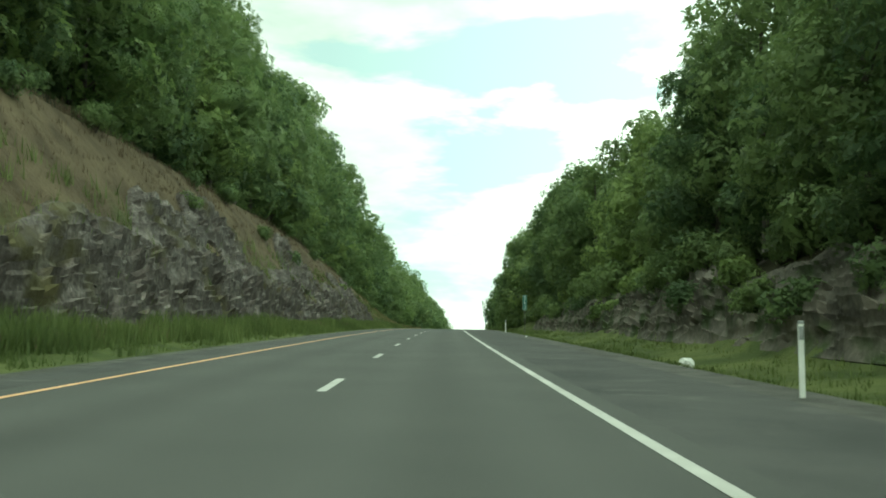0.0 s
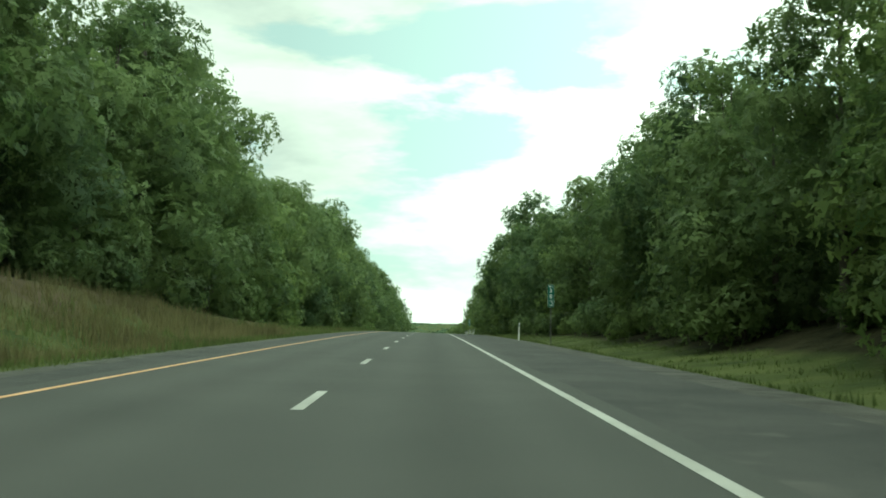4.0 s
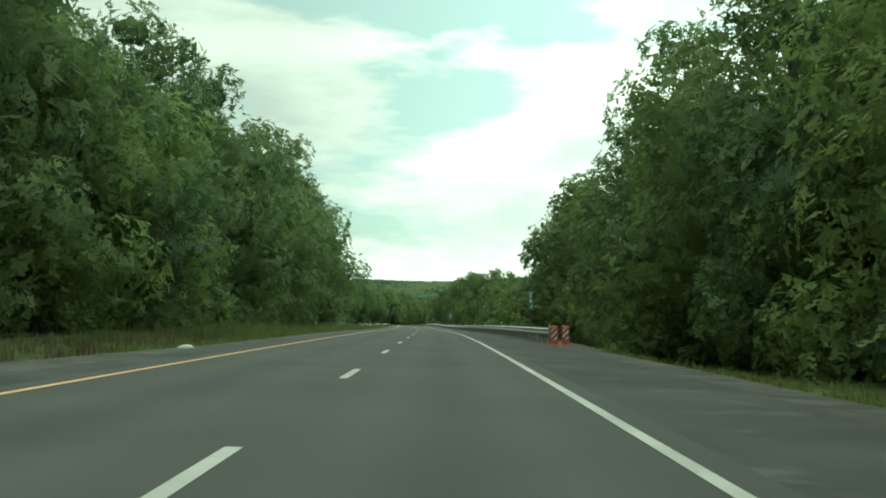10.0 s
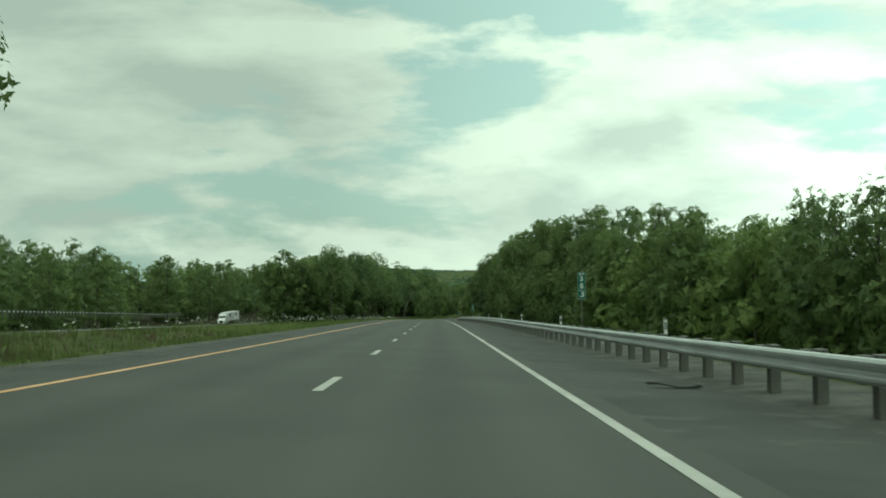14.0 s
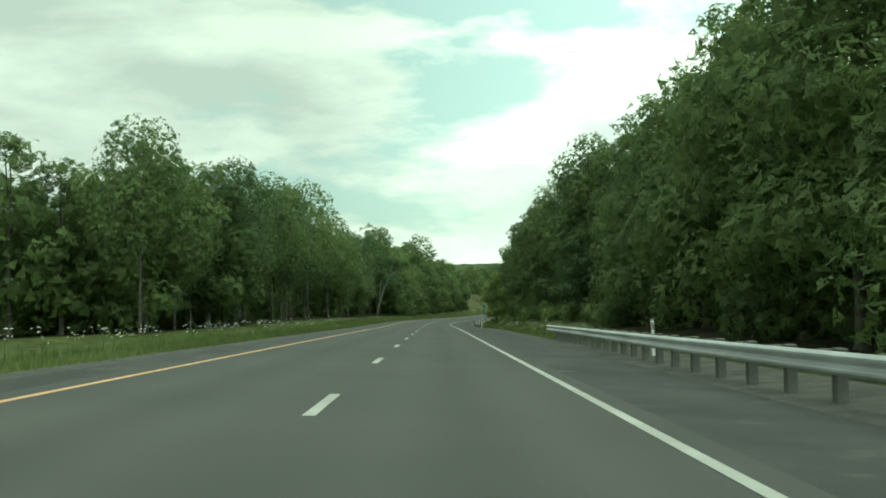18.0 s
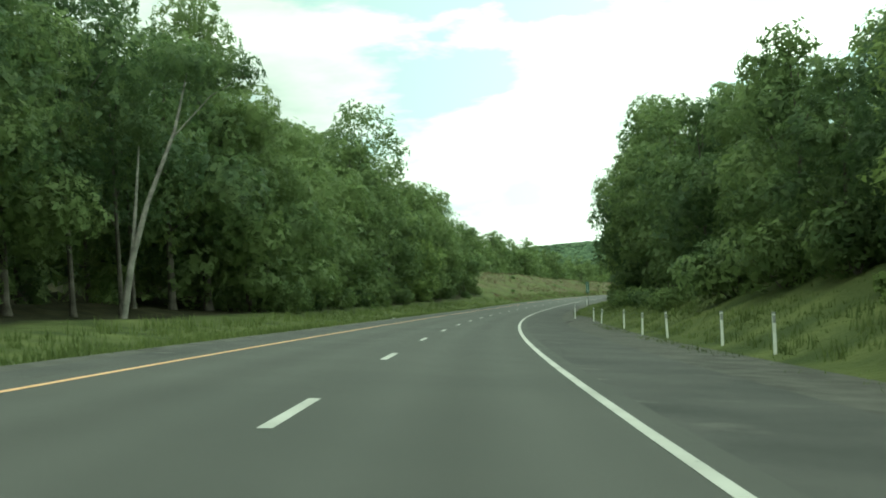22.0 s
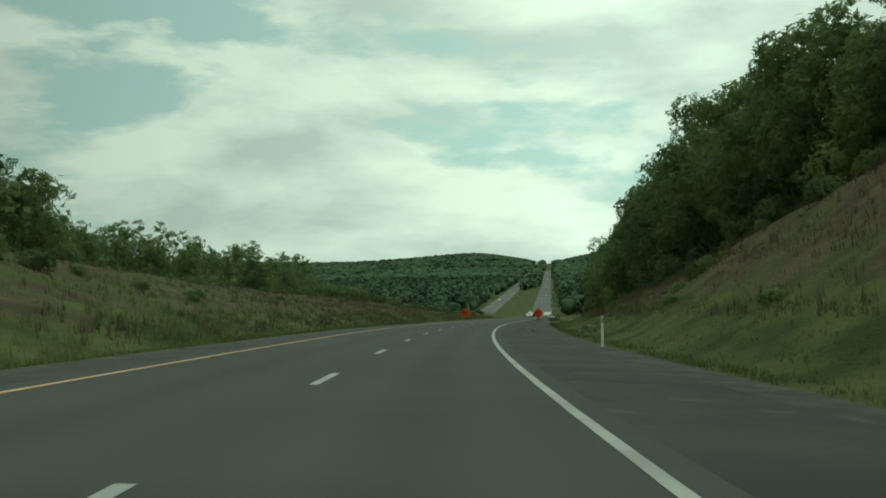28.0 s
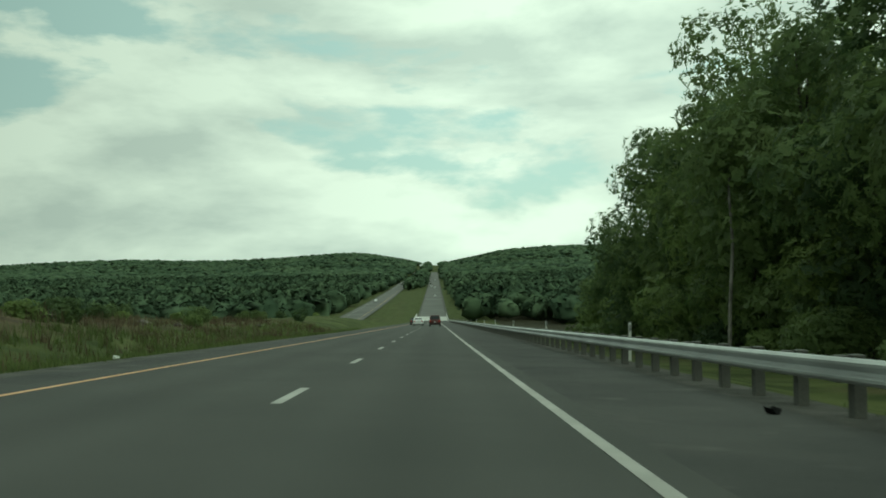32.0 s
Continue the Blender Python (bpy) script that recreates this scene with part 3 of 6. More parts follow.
# ---- pale bridge deck in the valley ----
bridge = tagged(new("bridge_deck", ribbon("bridge_deck", np.arange(1985, 2036, 5.0), -6.3, 7.0, 0.05, CONCRETE, thick=0.6)), "pale concrete bridge deck across the valley bottom", "bridge", kind="structure")
for lat in (-6.5, 7.0):
    bm = bmesh.new()
    for a in np.arange(1975, 2045, 10.0):
        p, q = Vector(road_point(a, lat)), Vector(road_point(a + 10, lat))
        m = Matrix.Translation((p + q) / 2 + Vector((0, 0, 0.45 * K))) @ (q - p).to_track_quat("Y", "Z").to_matrix().to_4x4()
        bmesh.ops.create_cube(bm, size=1, matrix=m @ Matrix.Diagonal((0.3 * K, (q - p).length, 1.0 * K, 1)))
    part("parapet", bm, CONCRETE, bridge, "low pale concrete parapet")


# ---- trees ----
def tube(points, radii, sides=6):
    """Vertices and faces of a tapered tube through points."""
    v, f = [], []
    for p, r in zip(points, radii):
        for k in range(sides):
            a = 2 * math.pi * k / sides
            v.append((p[0] + r * math.cos(a), p[1] + r * math.sin(a), p[2]))
    for i in range(len(points) - 1):
        for k in range(sides):
            a, b = i * sides + k, i * sides + (k + 1) % sides
            f.append((a, b, b + sides, a + sides))
    return v, f


def join(pieces):
    v, f = [], []
    for pv, pf in pieces:
        o = len(v)
        v += list(pv)
        f += [tuple(i + o for i in face) for face in pf]
    return v, f


def outward(centre, radius, p):
    """For each place, how far out it lies in each lobe: below 1 is inside."""
    return np.linalg.norm((p[:, None] - centre[None]) / radius[None], axis=2)


def leaf_cloud(rng, lobes, count, size, droop=0.1, fill=0.86):
    """Ragged three-cornered leaf sprays over the skins of the lobes, and the way that each one faces."""
    centre = np.array([l[:3] for l in lobes])
    radius = np.array([l[3:6] for l in lobes])
    weight = (radius[:, 0] * radius[:, 2])
    pick = rng.choice(len(lobes), count * 2, p=weight / weight.sum())
    d = rng.normal(size=(count * 2, 3))
    d[:, 2] = d[:, 2] * 0.9 + 0.15
    d /= np.linalg.norm(d, axis=1)[:, None]
    reach = rng.uniform(0.6, 1.06, (count * 2, 1)) ** 0.7
    p = centre[pick] + d * radius[pick] * reach
    free = np.where(outward(centre, radius, p).min(1) > max(0.5, fill))[0][:count]
    p, d, count = p[free], d[free], len(free)
    n = d + rng.normal(size=(count, 3)) * 0.5
    n[:, 2] += 0.3
    n /= np.linalg.norm(n, axis=1)[:, None]
    t = np.cross(n, rng.normal(size=(count, 3)))
    t /= np.linalg.norm(t, axis=1)[:, None] + 1e-9
    b = np.cross(n, t)
    w = size * rng.uniform(0.55, 1.35, (count, 1))
    tri = np.stack([p + t * w * 0.62, p - t * w * 0.45 + b * w * 0.42, p - t * w * 0.38 - b * w * 0.45], 1)
    tri[:, 0, 2] -= droop * w[:, 0] * 0.6
    face = d * 0.6 + n * 0.7
    face /= np.linalg.norm(face, axis=1)[:, None]
    return tri.reshape(-1, 3), np.repeat(face, 3, 0)


def quick_mesh(name, verts, tris, mats, slots=None, facing=None):
    """A mesh of triangles from arrays; facing: the way that each corner is shaded."""
    me = bpy.data.meshes.new(name)
    me.vertices.add(len(verts))
    me.vertices.foreach_set("co", np.ascontiguousarray(verts, np.float32).ravel())
    me.loops.add(len(tris) * 3)
    me.loops.foreach_set("vertex_index", np.ascontiguousarray(tris, np.int32).ravel())
    me.polygons.add(len(tris))
    me.polygons.foreach_set("loop_start", np.arange(0, len(tris) * 3, 3, dtype=np.int32))
    for m in mats if isinstance(mats, (list, tuple)) else [mats]:
        me.materials.append(m)
    if slots is not None:
        me.polygons.foreach_set("material_index", np.ascontiguousarray(slots, np.int32))
    me.update(calc_edges=True)
    if facing is not None:
        own = me.attributes.new("custom_normal", "FLOAT_VECTOR", "POINT")
        own.data.foreach_set("vector", np.ascontiguousarray(facing, np.float32).ravel())
    return me


def ball(cuts):
    bm = bmesh.new()
    bmesh.ops.create_icosphere(bm, subdivisions=cuts, radius=1.0)
    v, f = np.array([v.co[:] for v in bm.verts]), np.array([[v.index for v in f.verts] for f in bm.faces])
    bm.free()
    return v, f


ICO_V, ICO_F = ball(1)
FINE_V, FINE_F = ball(2)


def crown_mesh(name, rng, lobes, count, size, mat, core=0.46):
    """Leaf sprays round a close inner mass of foliage."""
    tri, facing = leaf_cloud(rng, lobes, count, size, fill=core)
    v, f, way, o = [tri], [np.arange(len(tri)).reshape(-1, 3)], [facing], len(tri)
    big = max(l[3] for l in lobes)
    for l in lobes if core else ():
        if l[3] < big * 0.5:
            continue
        bv, bf = (FINE_V, FINE_F) if count > 1500 else (ICO_V, ICO_F)
        v.append(bv * (np.array(l[3:6]) * core) * rng.uniform(0.5, 1.25, (len(bv), 1)) + np.array(l[:3]))
        f.append(bf + o)
        twist = bv + rng.normal(size=bv.shape) * 0.4
        way.append(twist / np.linalg.norm(twist, axis=1)[:, None])
        o += len(bv)
    return quick_mesh(name, np.concatenate(v), np.concatenate(f), mat, None, np.concatenate(way))


def budded(rng, lobes, each, share=0.47):
    """Smaller lobes on the outside of larger ones, so that the crown is lumpy."""
    out = list(lobes)
    for x, y, z, a, b, c in lobes:
        for _ in range(each):
            d = rng.normal(size=3)
            d[2] = d[2] * 0.8 + 0.2
            d[:2] += np.array([x, y]) * 0.25
            d /= np.linalg.norm(d)
            r = share * rng.uniform(0.7, 1.15)
            out.append((x + d[0] * a * 0.68, y + d[1] * b * 0.68, z + d[2] * c * 0.68, a * r, b * r, c * r * 0.85))
    return out


def broadleaf(seed, height, spread, low, count, size, mat, bark, label, core=0.46, lobes_n=11, buds=2, stem=1.0):
    rng = np.random.default_rng(seed)
    tree = thing("tree", label, "tree", "roadside wood")
    lobes = []
    for i in range(lobes_n):
        u = (i + 0.5) / lobes_n
        z = height * (low + (0.97 - low) * u)
        fat = math.sin(math.pi * min(1, 0.18 + 0.78 * u)) ** 0.7
        a = i * 2.4 + rng.uniform(-0.5, 0.5)
        r = spread * fat * rng.uniform(0.35, 0.72) * (0.3 if u > 0.9 else 1)
        size_l = spread * rng.uniform(0.42, 0.66) * (0.6 + 0.5 * fat)
        lobes.append((r * math.cos(a), r * math.sin(a), z - size_l * 0.4, size_l, size_l, size_l * rng.uniform(0.75, 1.05)))
    bend_x, bend_y = rng.uniform(-0.5, 0.5, 2)
    rise = [(bend_x * h * h, bend_y * h * h, height * 0.86 * h) for h in (0, 0.04, 0.25, 0.55, 1)]
    base = (height * 0.011 + 0.04) * stem
    pieces = [tube(rise, [base * 1.5, base, base * 0.8, base * 0.5, 0.03], 7)]
    for l in lobes[:: 2]:
        z0 = min(l[2] * 0.72, height * 0.7)
        pieces.append(tube([(bend_x * 0.2, bend_y * 0.2, z0), (l[0] * 0.5, l[1] * 0.5, (z0 + l[2]) / 2 + 0.3), (l[0], l[1], l[2])], [base * 0.4, base * 0.27, 0.03], 5))
    tv, tf = join(pieces)
    part("trunk", raw_mesh("trunk", tv, tf, bark, smooth=True), None, tree)
    part("crown", crown_mesh("crown", rng, budded(rng, lobes, buds) if buds else lobes, count, size, mat, core), None, tree)
    return tree


def conifer(seed, height, spread, count, label):
    rng = np.random.default_rng(seed)
    tree = thing("tree", label, "tree", "roadside wood")
    lobes = []
    for i in range(13):
        u = i / 12
        z = height * (0.1 + 0.88 * u)
        r = spread * (1 - u) ** 0.8 + 0.25
        for k in range(3 if u < 0.8 else 1):
            a = i * 1.3 + k * 2.09 + rng.uniform(-0.3, 0.3)
            lobes.append((r * 0.5 * math.cos(a), r * 0.5 * math.sin(a), z, r * 0.62, r * 0.62, height * 0.035))
    tv, tf = tube([(0, 0, 0), (0, 0, height * 0.5), (0, 0, height)], [height * 0.018, height * 0.01, 0.02], 7)
    part("trunk", raw_mesh("trunk", tv, tf, BARK, smooth=True), None, tree)
    part("crown", crown_mesh("crown", rng, lobes, count, 0.6, NEEDLE, 0.6), None, tree)
    return tree


def bush(seed, height, spread, count, mat, label):
    rng = np.random.default_rng(seed)
    shrub = thing("bush", label, "bush", "roadside bushes")
    lobes = [(rng.uniform(-0.6, 0.6) * spread, rng.uniform(-0.6, 0.6) * spread, height * rng.uniform(0.25, 0.62), spread * 0.55, spread * 0.55, height * 0.38) for _ in range(5)]
    pieces = [tube([(0, 0, -0.1), (l[0] * 0.5, l[1] * 0.5, l[2] * 0.5), l[:3]], [0.05, 0.035, 0.012], 5) for l in lobes]
    tv, tf = join(pieces)
    part("stems", raw_mesh("stems", tv, tf, BARK), None, shrub)
    part("crown", crown_mesh("crown", rng, budded(rng, lobes, 2), count, 0.34, mat, 0.5), None, shrub)
    return shrub


FRONT = [
    broadleaf(11, 17.5, 4.8, 0.10, 3300, 0.56, LEAF, BARK, "tall green broadleaf tree with branches down to the verge"),
    broadleaf(12, 15.5, 5.2, 0.08, 3300, 0.56, LEAF, BARK, "dense rounded green broadleaf tree at the wood's edge"),
    broadleaf(13, 19.0, 4.6, 0.16, 3300, 0.56, LEAF, BARK, "tall dark green broadleaf tree with an uneven crown"),
    broadleaf(14, 13.0, 4.4, 0.06, 3000, 0.52, LEAF_PALE, BARK, "lighter green young broadleaf tree at the wood's edge"),
    broadleaf(15, 16.5, 4.4, 0.24, 3100, 0.54, LEAF, BARK, "green broadleaf tree with a bare lower trunk", lobes_n=9),
    broadleaf(16, 11.0, 3.8, 0.06, 2700, 0.47, LEAF, BARK, "low leafy green tree at the wood's edge"),
]
OPEN = [
    broadleaf(21, 18.5, 4.6, 0.42, 3000, 0.46, LEAF, BARK, "tall thin-crowned oak with bare trunk and sky showing through", core=0, lobes_n=12, buds=2, stem=0.62),
    broadleaf(22, 16.5, 4.0, 0.36, 2800, 0.42, LEAF, BARK, "slender tree with bare grey trunk and open crown", core=0, lobes_n=10, buds=2, stem=0.55),
]
PINES = [conifer(42, 11.0, 2.6, 2200, "young dark green conifer at the wood's edge")]
YOUNG = [broadleaf(51, 9.0, 2.6, 0.2, 2000, 0.36, LEAF_PALE, BARK, "young light green tree on the roadside bank", core=0.6, lobes_n=8, buds=2),
         broadleaf(52, 10.5, 2.4, 0.18, 2000, 0.36, LEAF, BARK, "young slender green tree on the roadside bank", core=0.6, lobes_n=9, buds=2)]
BUSHES = [bush(61, 2.6, 2.0, 800, LEAF, "leafy green bush below the trees"), bush(62, 1.8, 1.7, 700, LEAF_PALE, "low light green bush beside the verge"), bush(63, 3.4, 2.3, 900, LEAF, "tall dark green bush below the trees")]
# stock for the joined woods: taken apart after use
MID = [broadleaf(71, 17.0, 4.8, 0.10, 680, 1.0, LEAF, BARK, "x", buds=2), broadleaf(72, 15.0, 5.2, 0.12, 680, 1.0, LEAF, BARK, "x", buds=2), broadleaf(73, 18.5, 4.6, 0.2, 680, 1.0, LEAF, BARK, "x", buds=2),
       broadleaf(74, 14.0, 4.6, 0.1, 700, 0.95, LEAF_PALE, BARK, "x", buds=2)]
BACK = [broadleaf(31, 18.0, 5.2, 0.3, 210, 1.7, LEAF, BARK, "x", lobes_n=8, buds=1), broadleaf(32, 19.5, 4.8, 0.35, 210, 1.7, LEAF, BARK, "x", lobes_n=8, buds=1),
        broadleaf(33, 16.5, 5.4, 0.28, 210, 1.7, LEAF_PALE, BARK, "x", lobes_n=8, buds=1)]
WOOD_MATS = [LEAF, LEAF_PALE, NEEDLE, BARK, PALE_BARK]


def arrays(me):
    """Places, triangles, materials and facings of a stock mesh."""
    me.calc_loop_triangles()
    v, t, w = np.empty(len(me.vertices) * 3, np.float32), np.empty(len(me.loop_triangles) * 3, np.int32), np.empty(len(me.vertices) * 3, np.float32)
    k = np.empty(len(me.loop_triangles), np.int32)
    me.vertices.foreach_get("co", v)
    me.loop_triangles.foreach_get("vertices", t)
    me.loop_triangles.foreach_get("material_index", k)
    if "custom_normal" in me.attributes:
        me.attributes["custom_normal"].data.foreach_get("vector", w)
    else:
        me.vertices.foreach_get("normal", w)
    slots = np.array([WOOD_MATS.index(m) for m in me.materials])
    return v.reshape(-1, 3), t.reshape(-1, 3), slots[k], w.reshape(-1, 3)


JOINED = {}
for first in MID + BACK + FRONT + OPEN + YOUNG + PINES + BUSHES:
    JOINED[first.name] = [arrays(o.data) for o in first.children]
woods_v, woods_f, woods_m, woods_w, woods_n = [], [], [], [], [0]
used, planted = set(), [0]
plant_rng = random.Random(5)


def plant(stock, s, lat, grow=1.0, lean=0.0, sink=0.15):
    first = plant_rng.choice(stock)
    m = stand(s, lat, -sink, plant_rng.uniform(0, 360), lean, 1.0)
    g = grow * plant_rng.uniform(0.86, 1.14)
    full = m @ Matrix.Diagonal((K * g, K * g, K * g, 1))
    planted[0] += 1
    if first in MID or first in BACK or (first in used and planted[0] % (2 if first in BUSHES else 3) == 0):
        turn = np.array(full)
        for v, t, slot, way in JOINED[first.name]:
            woods_v.append(v @ turn[:3, :3].T + turn[:3, 3])
            woods_f.append(t + woods_n[0])
            woods_m.append(slot)
            woods_w.append(way @ turn[:3, :3].T / (K * g))
            woods_n[0] += len(v)
        return None
    if first not in used:
        used.add(first)
        first.matrix_basis = full
        return first
    copy = copy_thing(first, m)
    copy.matrix_basis = full
    return copy


def wood_edge(s):
    return -np.interp(s, LEFT_TREES_S, LEFT_TREES), np.interp(s, RIGHT_TREES_S, RIGHT_TREES)


def row(side_sign, s_from, s_to, gap, behind, stock, grow=1.0, wobble=1.2, keys=None):
    s = s_from
    while s < s_to:
        edge = float(wood_edge(s)[0 if side_sign < 0 else 1])
        lat = edge + side_sign * (behind + plant_rng.uniform(-wobble, wobble))
        g = grow if keys is None else float(np.interp(s, *keys))
        plant(stock, s, lat, g)
        s += gap * plant_rng.uniform(0.75, 1.3)


EDGE = FRONT
# left of the road
LEFT_GROW = ([-60, 60, 120, 160, 200, 240, 300, 340, 395, 410, 428, 450, 520, 600, 660, 680, 690, 700, 720, 745], [1.0, 1.02, 1.12, 1.28, 1.36, 1.36, 1.18, 1.28, 1.28, 1.42, 1.2, 1.12, 1.32, 1.3, 1.25, 1.2, 1.18, 1.08, 0.95, 0.92])
row(-1, 30, 724, 6.0, 2.6, EDGE, keys=LEFT_GROW)
row(-1, -60, 200, 8.0, 3.5, MID, 1.02, 2.0)
row(-1, -60, 722, 6.5, 8.5, MID, 1.1, 2.0, keys=LEFT_GROW)
row(-1, -60, 720, 9.0, 15.0, BACK, 1.2, 2.5, keys=LEFT_GROW)
row(-1, 120, 722, 7.5, 0.3, BUSHES, 1.0, 0.8)
CURVE_GROW = ([1002, 1060, 1110, 1150, 1205, 1238, 1260, 1284], [0.95, 1.0, 1.1, 1.14, 1.22, 1.18, 0.98, 0.8])
row(-1, 1100, 1166, 4.2, 2.4, FRONT[1:3] + FRONT[4:5] + OPEN, 1.12, keys=CURVE_GROW)
row(-1, 1166, 1286, 5.6, 2.4, FRONT + OPEN[:1], 1.12, keys=CURVE_GROW)
row(-1, 1078, 1284, 6.5, 8.0, MID, 1.08, 2.0, keys=CURVE_GROW)
row(-1, 1064, 1280, 8.0, 15.0, BACK, 1.1, 2.5, keys=CURVE_GROW)
row(-1, 1002, 1034, 4.5, 1.5, FRONT[:1] + FRONT[4:5] + OPEN, 1.22, 3.0)
row(-1, 1036, 1100, 6.5, 1.5, FRONT[4:5] + OPEN + OPEN, 1.1, 3.0, keys=([1036, 1065, 1080, 1100], [1.3, 1.3, 1.15, 1.1]))
row(-1, 1004, 1066, 6.0, 8.0, MID, 1.22, 3.0)
row(-1, 1002, 1066, 5.0, 15.0, MID, 1.2, 3.0)
row(-1, 1004, 1066, 5.0, 20.0, MID, 1.12, 1.5)
row(-1, 1040, 1108, 9.0, 6.0, BUSHES, 0.9, 3.0)
row(-1, 1166, 1284, 9, -0.2, BUSHES, 0.9)
for k in range(95):
    plant(MID, 660 + k * 7, -plant_rng.uniform(84, 94), 1.1)
    plant(BACK, 660 + k * 7, -plant_rng.uniform(95, 112), 1.15)
CREST_GROW = ([1290, 1325, 1360, 1420, 1450, 1480, 1524, 1570, 1600, 1630, 1670], [0.6, 0.75, 1.0, 1.25, 1.25, 1.15, 0.76, 0.7, 0.8, 0.9, 0.7])
row(-1, 1288, 1680, 6.5, 4.0, MID, 0.5, 4.0, keys=CREST_GROW)
row(-1, 1400, 1640, 4.0, 1.0, MID[:3], 0.45, 1.0)
row(-1, 1405, 1560, 4.2, 4.0, MID[:4], 0.9, 1.5, keys=CREST_GROW)
row(-1, 1400, 1670, 6.0, 8.0, MID, 0.5, 3.0, keys=CREST_GROW)
row(-1, 1288, 1680, 7.0, 12.0, BACK, 0.5, 4.0, keys=CREST_GROW)
# right of the road
RIGHT_GROW = ([-30, 120, 160, 200, 240, 300, 375, 405, 440, 480, 500, 530, 545, 560, 575, 590, 605, 625, 646], [0.86, 0.84, 1.05, 1.1, 0.84, 0.8, 1.1, 1.0, 0.82, 0.95, 1.15, 1.05, 1.2, 1.2, 0.9, 0.85, 1.1, 1.15, 0.95])
row(1, -30, 646, 5.8, 2.6, EDGE, keys=RIGHT_GROW)
row(1, -50, 646, 6.5, 8.5, MID, 0.98, 2.0, keys=RIGHT_GROW)
row(1, -50, 650, 9, 15.0, BACK, 1.0, 2.5, keys=RIGHT_GROW)
row(1, -20, 560, 6.5, 0.6, BUSHES, 1.0, 0.6)
row(1, -20, 195, 5.0, -0.5, BUSHES, 0.7, 0.8)
row(1, 655, 870, 4.4, 2.0, MID[:4], 1.12, 2.0, keys=([655, 700, 760, 800, 870], [1.4, 1.12, 0.98, 1.05, 1.3]))
row(1, 640, 880, 7.0, 10.0, BACK, 1.0, 3.0)
row(1, 870, 965, 5.5, 2.6, FRONT, 1.1, keys=([870, 895, 915, 935, 950, 965], [1.18, 1.18, 1.3, 1.28, 1.3, 1.05]))
row(1, 870, 1030, 6.5, 9.0, MID, 1.1, 2.0, keys=([870, 910, 935, 950, 1030], [1.3, 1.3, 1.3, 1.3, 0.95]))
row(1, 965, 990, 6.0, 2.5, FRONT[:3], 0.85, 1.0)
row(1, 985, 1000, 5.5, 2.0, YOUNG + FRONT[3:4], 0.95, 1.5)
row(1, 965, 1045, 6.0, 6.0, FRONT[:5], 0.95, 1.5)
row(1, 1000, 1056, 6.0, 2.5, FRONT[4:5] + OPEN + YOUNG[1:], 1.1, 1.2)
row(1, 965, 1060, 7.0, 12.0, MID, 1.15, 2.0)
row(1, 1056, 1108, 6.5, 4.0, FRONT[4:5] + OPEN[1:], 0.86, 2.0)
row(1, 1050, 1112, 5.5, 9.0, MID, 0.85, 2.0)
row(1, 1050, 1120, 6.5, 15.0, BACK, 0.7, 2.0)
row(1, 1112, 1262, 5.4, 2.4, EDGE, keys=([1112, 1150, 1185, 1230, 1262], [0.52, 0.68, 0.98, 0.92, 0.8]))
row(1, 1150, 1262, 4.5, -0.6, BUSHES, 0.62, 0.8)
row(1, 1120, 1262, 6.5, 9.0, MID, 0.85, 2.0, keys=([1120, 1150, 1185, 1262], [0.6, 0.7, 0.88, 0.8]))
row(1, 1262, 1560, 6.0, 2.2, FRONT, keys=([1262, 1300, 1330, 1420, 1460, 1560], [0.66, 0.66, 0.78, 0.84, 0.92, 1.2]))
row(1, 1262, 1560, 6.5, 8.0, MID, 0.9, 2.0, keys=([1262, 1330, 1420, 1460, 1560], [0.68, 0.8, 0.9, 0.98, 1.2]))
row(1, 1555, 1715, 5.4, 2.6, EDGE + OPEN, keys=([1560, 1610, 1650, 1685, 1715], [1.06, 1.04, 1.26, 0.9, 0.6]))
row(1, 1555, 1720, 6.5, 9.0, MID, 1.02, 2.0, keys=([1560, 1650, 1685, 1720], [1.08, 1.32, 0.85, 0.65]))
row(1, 975, 1110, 5.0, 0.6, BUSHES, 0.95)
row(1, 1030, 1116, 5.0, 3.5, BUSHES, 1.1, 1.5)
row(1, 1262, 1700, 8.0, -0.8, BUSHES, 0.9)
for s, lat, g in ((12, -14.5, 0.6), (30, -12.8, 0.55), (48, -15.2, 0.7), (66, -14.8, 0.6), (84, -13.6, 0.6), (104, -15.3, 0.7), (22, -12.5, 0.5), (37, -14.6, 0.6), (58, -13.4, 0.45), (76, -15, 0.6), (92, -12.6, 0.5), (118, -14, 0.6), (131, -12.4, 0.55), (148, -13.5, 0.7), (166, -14, 0.7), (186, -13.2, 0.6), (208, -14.6, 0.7)):
    plant(BUSHES, s, lat, g)
# shrubs and brambles scattered over the cut banks
for k in range(80):
    plant(BUSHES, plant_rng.uniform(1270, 1530), plant_rng.uniform(11.5, 25), plant_rng.uniform(0.16, 0.5), sink=0.3)
for k in range(90):
    plant(BUSHES, plant_rng.uniform(1290, 1580), -plant_rng.uniform(13, 44), plant_rng.uniform(0.18, 0.5), sink=0.3)
for k in range(22):
    plant(BUSHES[1:2], plant_rng.uniform(1040, 1120), plant_rng.uniform(11, 16), plant_rng.uniform(0.2, 0.5), sink=0.2)
